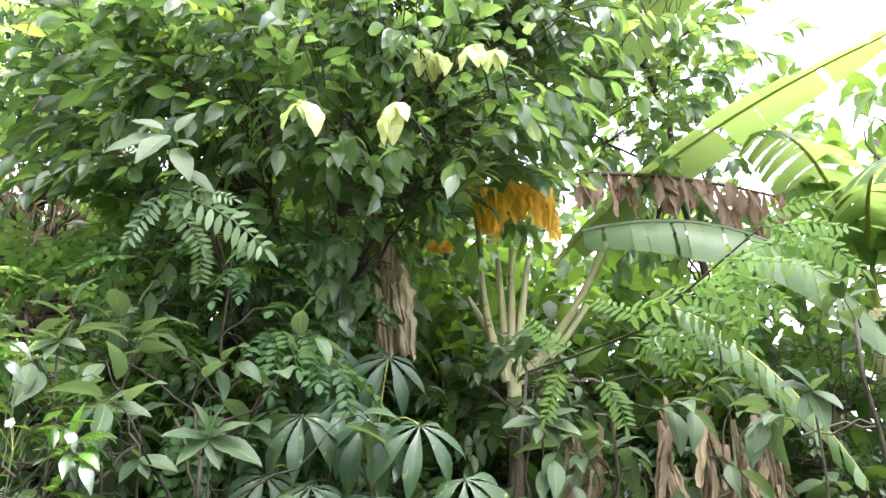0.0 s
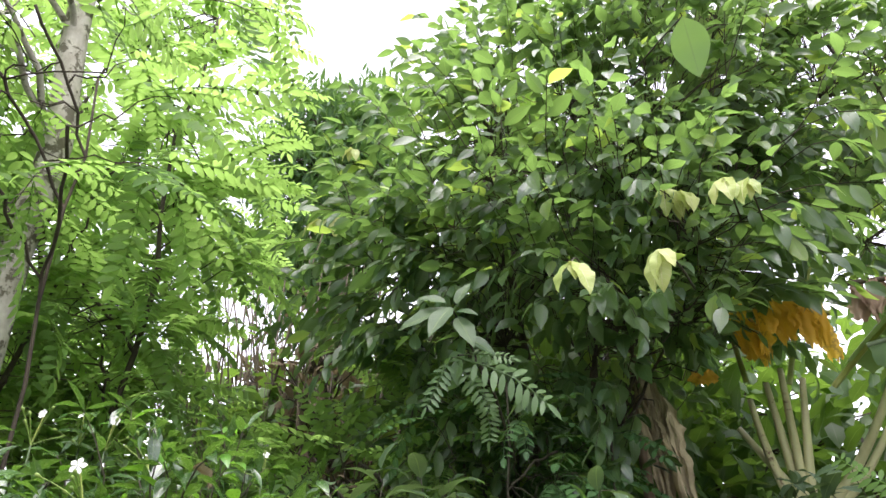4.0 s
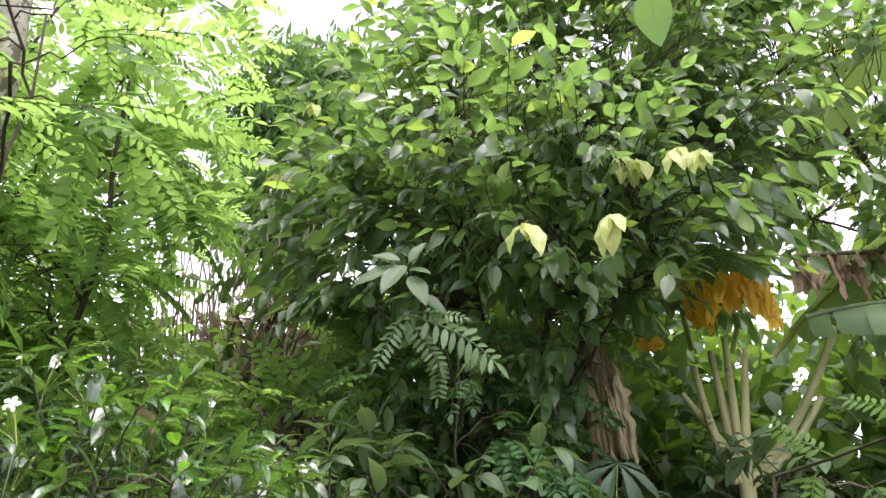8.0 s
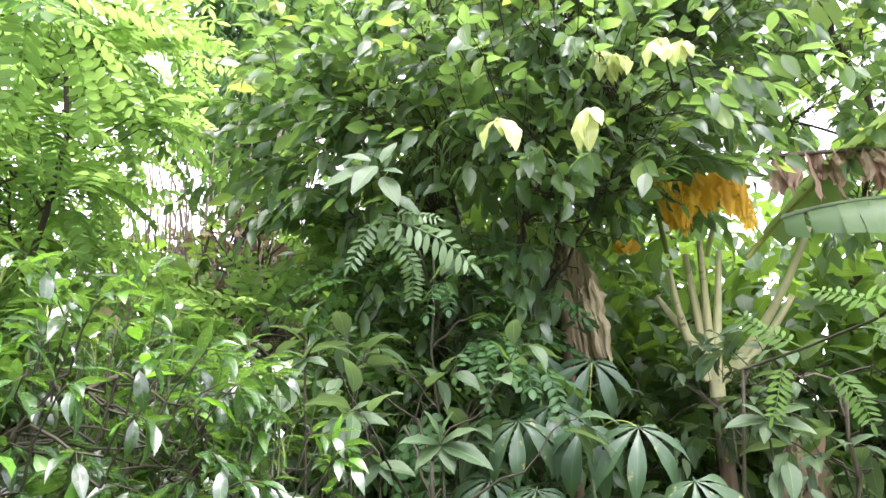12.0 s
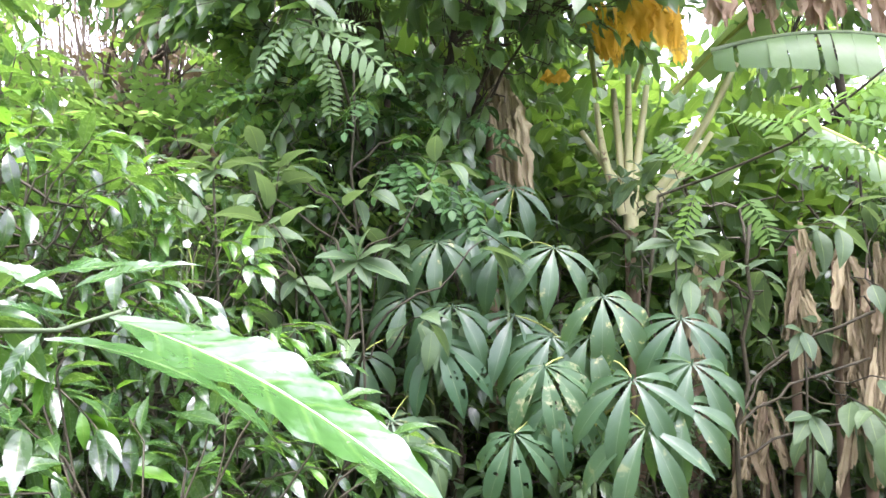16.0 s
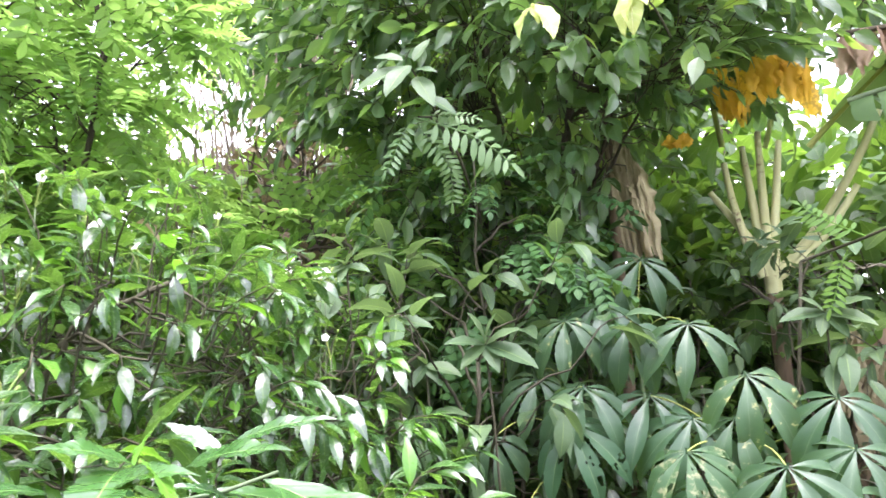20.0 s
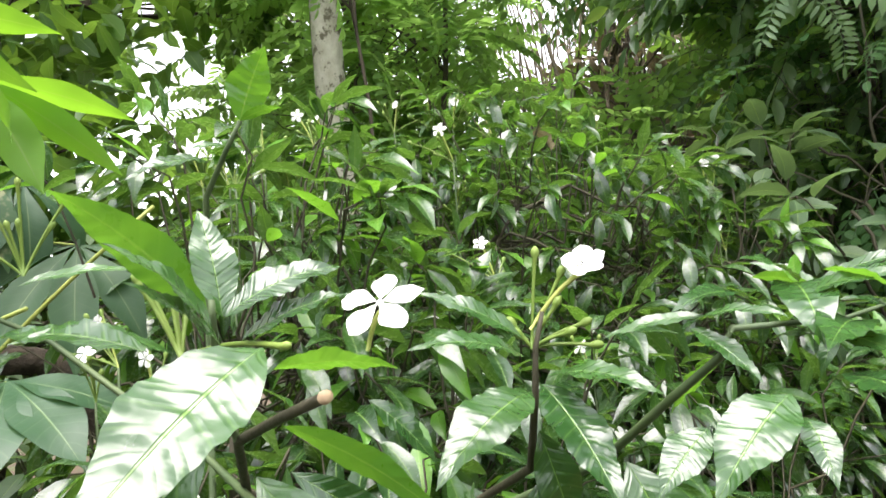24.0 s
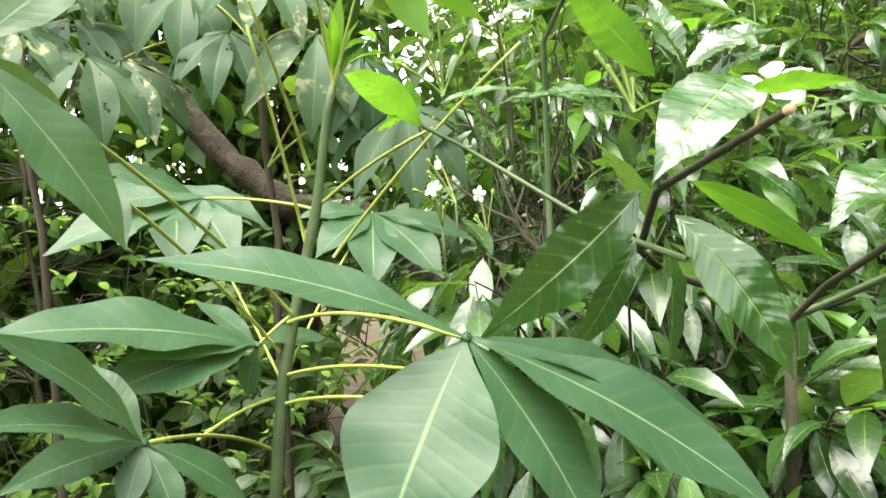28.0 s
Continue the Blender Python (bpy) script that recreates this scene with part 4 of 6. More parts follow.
part("midrib", tube(curve((0.55, 3.0, 2.66), (0.0, 2.98, 2.62), -0.08, 8), taper(0.012, 0.006, 8), 6), PETIOLE, banana)
banana_leaf(banana, (0.55, 3.3, 2.42), (1.12, 2.85, 2.86), (1.72, 2.25, 3.06), 0.42, BANANA_LEAF, 0.25, 0.1, 3, 0.08, "", 8)
brown_rib = curve((0.62, 2.9, 2.75), (1.55, 2.86, 2.61), -0.04, 16)
part("dry_midrib", tube(brown_rib, taper(0.012, 0.005, 16), 6), DRY_STALK, banana)
rd = random.Random(9)
for k in range(36):
    p = brown_rib[0].lerp(brown_rib[-1], 0.02 + 0.96 * k / 35)
    q = brown_rib[min(15, int((0.02 + 0.96 * k / 35) * 16))]
    dead_strip(banana, (p.x, p.y - rd.uniform(-0.02, 0.03), q.z), rd.uniform(0.07, 0.26), rd.uniform(0.02, 0.085), 500 + k, (rd.uniform(-0.03, 0.05), 0), BANANA_BROWN, crumple=0.3)
banana_leaf(banana, (0.64, 2.95, 2.49), (1.27, 2.68, 2.39), (1.60, 2.40, 1.88), 0.44, BANANA_LEAF, 0.4, 0.9, 5, 0.0, "torn green leaf arching down", 18, sides=(1,), droop=0.7, rib_material=GREEN_STEM)
banana_leaf(banana, (0.85, 2.68, 2.12), (1.16, 2.48, 1.83), (1.36, 2.28, 1.42), 0.26, BANANA_LEAF, 0.7, 1.0, 6, 0.1, "torn green leaf hanging down", 16, rib=0.008)
banana_leaf(banana, (0.2, 3.4, 2.5), (0.16, 3.15, 3.5), (0.35, 2.75, 4.35), 0.55, BANANA_LEAF, 0.3, 0.1, 7, 0.2, "", 12)
banana_leaf(banana, (0.4, 3.5, 2.5), (0.85, 3.3, 3.5), (1.5, 2.9, 4.1), 0.55, BANANA_LEAF, 0.3, 0.1, 8, 0.2, "", 12)

banana2 = thing("banana_plant", (2.2, 3.4, 0), "banana plant with broad green leaves", "banana plant", "bananas")
part("stem", tube(curve((2.2, 3.4, 0), (2.2, 3.35, 2.2), 0, 8), taper(0.09, 0.06, 8), 12), BANANA_STEM, banana2)
banana_leaf(banana2, (2.2, 3.35, 2.2), (1.8, 3.0, 2.85), (1.35, 2.7, 2.85), 0.5, BANANA_LEAF, 0.4, 0.4, 9, 0.15)
banana_leaf(banana2, (2.2, 3.35, 2.2), (1.9, 2.8, 2.65), (1.6, 2.1, 2.45), 0.5, BANANA_LEAF, 0.4, 0.4, 10, 0.15)

dry_spots = ((0.88, 2.78, 1.67, 0.5), (1.0, 2.68, 1.62, 0.83), (1.07, 2.62, 1.57, 0.77), (1.19, 2.6, 1.68, 0.8), (0.67, 2.9, 0.99, 0.3), (0.78, 2.9, 1.01, 0.32))
for k, (x, y, top, length) in enumerate(dry_spots):
    stemmed = thing("banana_plant", (x, y + 0.1, 0), "old banana stem wrapped in dry hanging leaves", "banana plant", "bananas")
    part("stem", tube(curve((x, y + 0.12, 0), (x + 0.02, y + 0.1, top - 0.03), 0, 8), taper(0.024, 0.016, 8), 10), DRY_STEM, stemmed)
    rd = random.Random(k + 40)
    for j in range(3):
        dead_strip(stemmed, (x + rd.uniform(-0.03, 0.03), y - 0.02 - rd.uniform(0, 0.04), top + 0.05 - 0.12 * j), rd.uniform(0.4, 0.7) * length, rd.uniform(0.022, 0.04), 600 + k * 20 + j, (rd.uniform(-0.05, 0.05), rd.uniform(-0.06, 0.0)), None, "", "dry_leaf", 0.8)
    count = int(24 * length / 0.8)
    for j in range(count):
        u = j / count
        dead_strip(stemmed, (x + rd.uniform(-0.03, 0.03), y - 0.01 - rd.uniform(0, 0.06), top + 0.06 - (length - 0.06) * u), rd.uniform(0.10, 0.28), rd.uniform(0.014, 0.036), 100 + k * 40 + j, (rd.uniform(-0.06, 0.06), rd.uniform(-0.06, 0.02)), None, "", "dry_leaf", 1.0)
old = thing("banana_plant", (-0.3, 3.4, 0), "old banana stem with a torn dry leaf hanging", "banana plant", "bananas")
part("stem", tube(curve((-0.33, 3.45, 0), (-0.33, 3.4, 2.75), 0, 8), taper(0.035, 0.025, 8), 10), DRY_STEM, old)
for j, (dx, z, ln, w) in enumerate(((-0.07, 2.52, 0.36, 0.05), (-0.03, 2.50, 0.46, 0.06), (0.0, 2.44, 0.30, 0.09), (0.02, 2.42, 0.50, 0.05), (0.05, 2.34, 0.26, 0.09), (0.07, 2.28, 0.36, 0.05), (-0.01, 2.26, 0.34, 0.07), (0.04, 2.18, 0.26, 0.06), (-0.05, 2.30, 0.38, 0.04))):
    dead_strip(old, (-0.25 + dx, 3.02 - 0.012 * j, z), ln, w, 200 + j, (0.03 + 0.01 * (j % 3), 0), None, "", "dry_leaf", 0.75)
stump = thing("banana_stump", (0.6, 3.5, 0), "leaning dry brown banana stump", "stump")
part("stem", tube(curve((0.50, 3.5, 0), (0.74, 3.45, 1.66), 0, 8), taper(0.085, 0.06, 8), 12), DRY_STEM, stump)
for j in range(6):
    dead_strip(stump, (0.68 + 0.02 * j - 0.05 * (j % 3), 3.36, 1.68 - 0.06 * j), 0.32, 0.09, 260 + j, (-0.05, 0))



# ---- places of the near leaves, branches and flowers ----
LEAVES_BY_CUT_BRANCH = (
    ((-0.425, -0.007, 1.428), (-0.408, -0.069, 1.387), 0.43, 0),
    ((-0.484, 0.004, 1.44), (-0.486, -0.048, 1.484), 0.3, 1),
    ((-0.466, 0.001, 1.438), (-0.484, 0.002, 1.479), 0.4, 0),
    ((-0.456, -0.003, 1.438), (-0.442, 0.038, 1.453), 0.38, 0),
    ((-0.454, 0.002, 1.43), (-0.43, 0.031, 1.443), 0.42, 0),
    ((-0.449, -0.01, 1.431), (-0.45, -0.044, 1.462), 0.28, 0),
    ((-0.452, -0.006, 1.427), (-0.445, -0.04, 1.45), 0.3, 0),
    ((-0.519, 0.004, 1.425), (-0.516, -0.055, 1.434), 0.25, 0),
)
LEAVES_UNDER_CUT_BRANCH = (
    ((-0.509, 0.013, 1.385), (-0.55, -0.07, 1.311), 0.34, 2),
    ((-0.505, 0.032, 1.371), (-0.471, 0.075, 1.28), 0.34, 2),
    ((-0.425, -0.004, 1.421), (-0.392, 0.018, 1.419), 0.3, 1),
    ((-0.432, 0.125, 1.41), (-0.449, 0.071, 1.419), 0.3, 0),
    ((-0.477, -0.021, 1.428), (-0.544, -0.056, 1.435), 0.25, 0),
    ((-0.544, 0.037, 1.357), (-0.575, 0.005, 1.286), 0.25, 2),
    ((-0.509, 0.048, 1.389), (-0.465, 0.106, 1.337), 0.2, 1),
    ((-0.529, 0.063, 1.363), (-0.509, 0.122, 1.315), 0.25, 2),
    ((-0.508, 0.095, 1.393), (-0.484, 0.116, 1.359), 0.4, 0),
)
LEAVES_BY_BUDS = (
    ((-0.461, 0.16, 1.416), (-0.497, 0.12, 1.443), 0.28, 0),
    ((-0.461, 0.161, 1.389), (-0.458, 0.089, 1.358), 0.42, 0),
    ((-0.455, 0.164, 1.393), (-0.398, 0.14, 1.343), 0.36, 0),
    ((-0.453, 0.166, 1.396), (-0.387, 0.164, 1.389), 0.26, 0),
    ((-0.457, 0.161, 1.37), (-0.451, 0.176, 1.31), 0.4, 2),
    ((-0.457, 0.156, 1.345), (-0.472, 0.148, 1.263), 0.4, 2),
    ((-0.446, 0.165, 1.327), (-0.418, 0.17, 1.273), 0.35, 2),
    ((-0.414, 0.169, 1.358), (-0.383, 0.183, 1.273), 0.4, 2),
)
LEAVES_OF_SIDE_BRANCH = (
    ((-0.378, 0.191, 1.422), (-0.421, 0.169, 1.414), 0.2, 0),
    ((-0.375, 0.171, 1.421), (-0.333, 0.165, 1.421), 0.22, 0),
    ((-0.377, 0.17, 1.418), (-0.345, 0.161, 1.396), 0.34, 0),
    ((-0.334, 0.154, 1.394), (-0.347, 0.113, 1.363), 0.5, 0),
    ((-0.365, 0.151, 1.38), (-0.373, 0.122, 1.359), 0.5, 0),
    ((-0.33, 0.155, 1.386), (-0.316, 0.136, 1.366), 0.4, 0),
    ((-0.393, 0.228, 1.395), (-0.405, 0.199, 1.375), 0.5, 1),
    ((-0.36, 0.241, 1.423), (-0.302, 0.236, 1.434), 0.22, 0),
    ((-0.345, 0.247, 1.439), (-0.297, 0.215, 1.418), 0.22, 1),
    ((-0.376, 0.255, 1.405), (-0.301, 0.212, 1.397), 0.22, 0),
    ((-0.334, 0.213, 1.393), (-0.289, 0.17, 1.386), 0.5, 0),
)
LEAVES_TO_CASSAVA = (
    ((-0.334, 0.331, 1.417), (-0.145, 0.305, 1.32), 0.25, 0),
    ((-0.395, 0.364, 1.405), (-0.296, 0.479, 1.315), 0.18, 0),
    ((-0.384, 0.371, 1.433), (-0.315, 0.389, 1.446), 0.24, 0),
    ((-0.358, 0.316, 1.411), (-0.369, 0.304, 1.379), 0.3, 0),
    ((-0.376, 0.353, 1.427), (-0.417, 0.344, 1.448), 0.3, 0),
    ((-0.373, 0.225, 1.427), (-0.381, 0.16, 1.425), 0.25, 0),
    ((-0.356, 0.289, 1.428), (-0.286, 0.282, 1.439), 0.3, 0),
    ((-0.394, 0.287, 1.438), (-0.358, 0.287, 1.428), 0.3, 1),
)
LEAVES_IN_CORNER = (
    ((-0.361, 0.262, 1.434), (-0.37, 0.211, 1.447), 0.3, 0),
    ((-0.364, 0.259, 1.434), (-0.334, 0.201, 1.406), 0.4, 0),
    ((-0.335, 0.254, 1.413), (-0.327, 0.179, 1.407), 0.35, 0),
    ((-0.324, 0.287, 1.414), (-0.345, 0.261, 1.424), 0.25, 0),
    ((-0.361, 0.262, 1.434), (-0.368, 0.282, 1.449), 0.4, 1),
)
LEAVES_OF_LEFT_SHOOT = (
    ((-0.714, -0.006, 1.467), (-0.688, 0.064, 1.473), 0.2, 0),
    ((-0.719, -0.02, 1.449), (-0.648, -0.103, 1.475), 0.25, 1),
    ((-0.722, -0.034, 1.457), (-0.708, -0.063, 1.444), 0.4, 1),
    ((-0.72, -0.026, 1.455), (-0.717, -0.03, 1.488), 0.6, 1),
    ((-0.765, 0.175, 1.607), (-0.735, 0.186, 1.667), 0.6, 1),
    ((-0.765, 0.175, 1.607), (-0.728, 0.195, 1.612), 0.3, 1),
    ((-0.776, 0.167, 1.586), (-0.772, 0.132, 1.579), 0.35, 0),
    ((-0.784, 0.159, 1.572), (-0.777, 0.081, 1.55), 0.3, 0),
)
CUT_BRANCH = ((-0.603, 0.237, 1.274), (-0.59, 0.152, 1.31), (-0.578, 0.09, 1.329), (-0.569, 0.061, 1.348), (-0.516, 0.03, 1.385), (-0.464, 0.021, 1.4), (-0.412, 0.005, 1.412),)
UPRIGHT_SHOOT = ((-0.516, 0.03, 1.385), (-0.485, 0.008, 1.408), (-0.457, -0.007, 1.438), (-0.457, -0.007, 1.444),)
BUD_BRANCH = ((-0.603, 0.237, 1.274), (-0.549, 0.21, 1.31), (-0.469, 0.167, 1.349), (-0.459, 0.163, 1.387), (-0.457, 0.164, 1.411), (-0.453, 0.167, 1.429),)
SIDE_BRANCH = ((-0.608, 0.241, 1.273), (-0.457, 0.211, 1.343), (-0.4, 0.191, 1.384), (-0.369, 0.179, 1.405), (-0.362, 0.176, 1.417), (-0.359, 0.328, 1.411), (-0.329, 0.337, 1.421),)
LEFT_SHOOT = ((-0.512, 0.046, 1.345), (-0.604, 0.057, 1.363), (-0.712, 0.008, 1.434), (-0.719, -0.018, 1.449), (-0.72, -0.027, 1.458),)
LIME_SHOOT = ((-0.828, 0.171, 1.55), (-0.786, 0.171, 1.584), (-0.765, 0.175, 1.607),)
BUDS = ((-0.468, 0.184, 1.457), (-0.459, 0.192, 1.446), (-0.45, 0.195, 1.42), (-0.446, 0.197, 1.409), (-0.479, 0.176, 1.421), (-0.467, 0.182, 1.42), (-0.461, 0.188, 1.43), (-0.475, 0.176, 1.415), (-0.454, 0.186, 1.416),)
BUD_FOOT = ((-0.472, 0.18, 1.399),)
BUD_FLOWER = ((-0.446, 0.198, 1.452),)
BIG_FLOWER = ((-0.493, 0.094, 1.44), (-0.502, 0.092, 1.417),)
LEFT_BUDS = ((-0.703, -0.007, 1.526), (-0.71, -0.019, 1.512), (-0.71, -0.011, 1.501), (-0.708, -0.006, 1.502), (-0.699, 0.016, 1.515), (-0.704, 0.01, 1.501), (-0.716, -0.034, 1.496), (-0.716, -0.029, 1.493),)
LEFT_BUD_FOOT = ((-0.712, -0.003, 1.473),)
SHOOT_BUDS = ((-0.504, -0.013, 1.453), (-0.502, -0.008, 1.446), (-0.498, 0.002, 1.439), (-0.5, -0.001, 1.443), (-0.5, -0.003, 1.451), (-0.438, 0.007, 1.427),)
PALM_BY_FLOWERS = ((-1.154, 0.078, 1.387), ((-1.138, -0.034, 1.387, 0.36), (-1.066, -0.031, 1.334, 0.36), (-1.008, 0.023, 1.294, 0.36), (-0.997, 0.112, 1.297, 0.36), (-1.046, 0.186, 1.336, 0.36)))
PALM_BY_LOG = ((-1.208, -0.177, 1.444), ((-1.163, -0.27, 1.44, 0.36), (-1.07, -0.253, 1.372, 0.36), (-1.031, -0.197, 1.337, 0.36), (-1.043, -0.128, 1.337, 0.36), (-1.111, -0.084, 1.381, 0.36)))
PALM_LOW = ((-0.548, -0.077, 1.314), ((-0.59, -0.234, 1.37, 0.27), (-0.509, -0.149, 1.225, 0.62), (-0.478, -0.046, 1.212, 0.36), (-0.446, 0.037, 1.222, 0.32), (-0.511, 0.068, 1.241, 0.3)))
PALM_CORNER = ((-0.677, -0.24, 1.254), ((-0.616, -0.304, 1.34, 0.33), (-0.588, -0.31, 1.301, 0.3), (-0.619, -0.308, 1.258, 0.32), (-0.636, -0.254, 1.226, 0.35), (-0.64, -0.225, 1.209, 0.35), (-0.687, -0.181, 1.198, 0.35), (-0.717, -0.27, 1.303, 0.3)))
PALM_SIDE = ((-0.742, -0.263, 1.431), ((-0.667, -0.302, 1.488, 0.36), (-0.695, -0.239, 1.372, 0.35), (-0.773, -0.189, 1.409, 0.25), (-0.816, -0.307, 1.458, 0.3)))
PALM_EDGE = ((-0.617, -0.298, 1.476), ((-0.626, -0.238, 1.375, 0.36), (-0.694, -0.284, 1.425, 0.3), (-0.616, -0.32, 1.388, 0.3), (-0.672, -0.245, 1.54, 0.3)))
PALM_BACK = ((-0.927, -0.131, 1.26), ((-0.866, -0.252, 1.273, 0.32), (-0.863, -0.355, 1.31, 0.38), (-0.859, -0.282, 1.244, 0.44), (-0.976, -0.185, 1.308, 0.32), (-0.943, -0.144, 1.205, 0.44), (-0.983, -0.046, 1.248, 0.38)))
PALM_MID = ((-1.021, -0.161, 1.416), ((-1.0, -0.281, 1.412, 0.35), (-0.976, -0.233, 1.383, 0.42), (-0.974, -0.176, 1.378, 0.42), (-0.99, -0.1, 1.381, 0.35), (-0.974, -0.316, 1.368, 0.35)))
PALM_YOUNG_TOP = ((-0.807, -0.084, 1.664), ((-0.777, -0.165, 1.659, 0.3), (-0.764, -0.121, 1.625, 0.3), (-0.735, 0.029, 1.64, 0.2), (-0.736, 0.013, 1.597, 0.22), (-0.792, -0.012, 1.703, 0.3)))
PALM_YOUNG_HANGING = ((-0.859, -0.001, 1.643), ((-0.803, 0.09, 1.559, 0.2), (-0.81, 0.034, 1.542, 0.3), (-0.789, 0.009, 1.574, 0.3), (-0.861, -0.045, 1.611, 0.35), (-0.886, -0.112, 1.64, 0.25), (-0.806, 0.102, 1.607, 0.2)))
PALM_BUD = ((-0.918, -0.032, 1.531), ((-0.897, -0.022, 1.612, 0.18), (-0.899, -0.046, 1.589, 0.2), (-0.891, -0.007, 1.582, 0.2), (-0.885, -0.038, 1.595, 0.2)))
CASSAVA_STEM = ((-0.887, -0.173, 0.775), (-0.923, -0.127, 1.101), (-0.935, -0.108, 1.215), (-0.934, -0.09, 1.284), (-0.934, -0.057, 1.394), (-0.921, -0.04, 1.493), (-0.914, -0.033, 1.521),)
STALKS_OF_LEAVES = (
    ((-0.929, -0.044, 1.342), (-0.738, 0.087, 1.524)),
    ((-0.933, -0.061, 1.436), (-0.808, -0.13, 1.569)),
    ((-0.937, -0.071, 1.36), (-0.852, -0.126, 1.561)),
    ((-0.932, -0.051, 1.4), (-0.769, 0.011, 1.455)),
    ((-0.942, -0.107, 1.248), (-0.742, -0.262, 1.431)),
    ((-0.94, -0.125, 1.147), (-0.677, -0.239, 1.254)),
    ((-0.935, -0.097, 1.278), (-0.548, -0.078, 1.314)),
    ((-0.935, -0.095, 1.284), (-0.927, -0.131, 1.26)),
    ((-0.936, -0.104, 1.223), (-0.691, -0.037, 1.261)),
    ((-0.93, -0.108, 1.195), (-0.688, -0.045, 1.237)),
    ((-0.943, -0.114, 1.199), (-0.8, -0.203, 1.213)),
)
WORN_LEAVES = ((-1.538, -0.283, 1.693), (-1.589, -0.229, 1.699), (-1.467, -0.054, 1.722), (-1.667, -0.305, 1.789), (-1.549, -0.109, 1.82), (-1.426, 0.011, 1.817), (-1.637, -0.178, 1.886), (-1.566, -0.391, 1.752), (-1.625, -0.351, 1.908), (-1.345, 0.07, 1.692), (-1.333, 0.141, 1.653), (-1.279, 0.195, 1.558),)
MIDDLE_CASSAVA_A = ((-0.414, 2.044, 1.611), (-0.228, 2.064, 1.59), (-0.067, 2.017, 1.583), (-0.362, 1.959, 1.417), (-0.401, 1.92, 1.317), (-0.186, 2.002, 1.388), (-0.507, 2.037, 1.444), (-0.614, 1.906, 1.286), (-0.51, 1.806, 1.115), (-0.08, 1.941, 1.33), (-0.065, 1.807, 1.186),)
MIDDLE_CASSAVA_B = ((0.105, 1.718, 1.238), (0.257, 1.776, 1.27), (0.059, 1.915, 1.439), (0.128, 1.679, 1.13), (-0.324, 2.151, 1.663), (-0.39, 2.368, 1.862), (-0.191, 2.388, 1.83), (0.258, 1.885, 1.378), (-0.103, 1.816, 1.259), (-0.184, 1.742, 1.099), (0.218, 1.723, 1.178), (0.021, 1.916, 1.329),)
PALE_TOPS = ((0.1, 1.85, 2.74), (0.165, 1.86, 2.73), (-0.13, 1.66, 2.43), (-0.075, 2.03, 2.85), (-0.02, 2.04, 2.83), (-0.37, 1.6, 2.4), (-1.54, 2.3, 3.171), (-1.283, 2.4, 3.216), (-1.467, 2.3, 3.529), (-1.642, 2.35, 3.186), (-0.727, 2.387, 3.74))
BRIGHT_TIP_LEAVES = (
    ((-0.778, 1.745, 2.372), (-0.823, 1.663, 2.247), 0.45, 0),
    ((-0.766, 1.764, 2.342), (-0.7, 1.729, 2.222), 0.4, 0),
    ((-0.765, 1.756, 2.36), (-0.69, 1.742, 2.332), 0.3, 0),
    ((-0.779, 1.748, 2.364), (-0.939, 1.702, 2.295), 0.35, 0),
    ((-0.755, 1.794, 2.288), (-0.654, 1.806, 2.215), 0.5, 0),
    ((-0.791, 1.733, 2.383), (-0.891, 1.732, 2.41), 0.4, 0),
    ((-0.764, 1.746, 2.381), (-0.721, 1.782, 2.463), 0.4, 0),
)
FEATHERS = (
    ((-0.778, 1.791, 2.217), (-0.871, 1.731, 2.071), 1, 0),
    ((-0.771, 1.79, 2.226), (-0.508, 1.847, 2.075), 1, 0),
    ((-0.764, 1.799, 2.212), (-0.689, 1.815, 2.057), 1, 0),
    ((-0.723, 1.885, 2.148), (-0.716, 1.893, 1.978), 1, 0),
    ((-0.757, 1.812, 2.243), (-0.61, 1.823, 2.213), 1, 0),
)
BROAD_TOP_LEAF = (
    ((0.071, 1.727, 3.335), (0.088, 1.753, 3.078), 0.7, 0),
)
FAR_FLOWERS_A = ((-1.212, 0.84, 1.851), (-1.186, 0.895, 1.852), (-1.186, 0.987, 1.83), (-1.242, 0.781, 1.843), (-1.101, 1.297, 1.852), (-1.121, 1.065, 1.746), (-0.997, 1.44, 1.733), (-0.934, 1.471, 1.723), (-0.902, 1.451, 1.564), (-1.155, 0.452, 1.681), (-1.155, 0.347, 1.681), (-1.215, 0.334, 1.693),)
FAR_FLOWERS_B = ((-1.124, 0.819, 1.658), (-1.205, 0.521, 1.774), (-1.188, 0.549, 1.767), (-0.842, 0.556, 1.513), (-1.084, 0.157, 1.447), (-1.042, 0.127, 1.413), (-1.021, 0.183, 1.401), (-0.912, 1.442, 1.717), (-1.006, 0.661, 1.72), (-0.805, 0.713, 1.36), (-1.234, 0.468, 1.753), (-1.093, 0.334, 1.671),)
NEST = ((-1.118, 1.056, 1.785), (-1.08, 1.07, 1.743),)
LOG = ((-1.943, -0.133, 1.699), (-1.855, -0.03, 1.541), (-1.694, 0.072, 1.417), (-1.648, 0.244, 1.385),)
RIGHT_BRANCH = ((0.279, 2.263, 1.765), (0.41, 2.074, 1.793), (0.546, 1.864, 1.832), (0.633, 1.699, 1.909), (0.706, 1.584, 1.976), (0.763, 1.469, 2.03),)
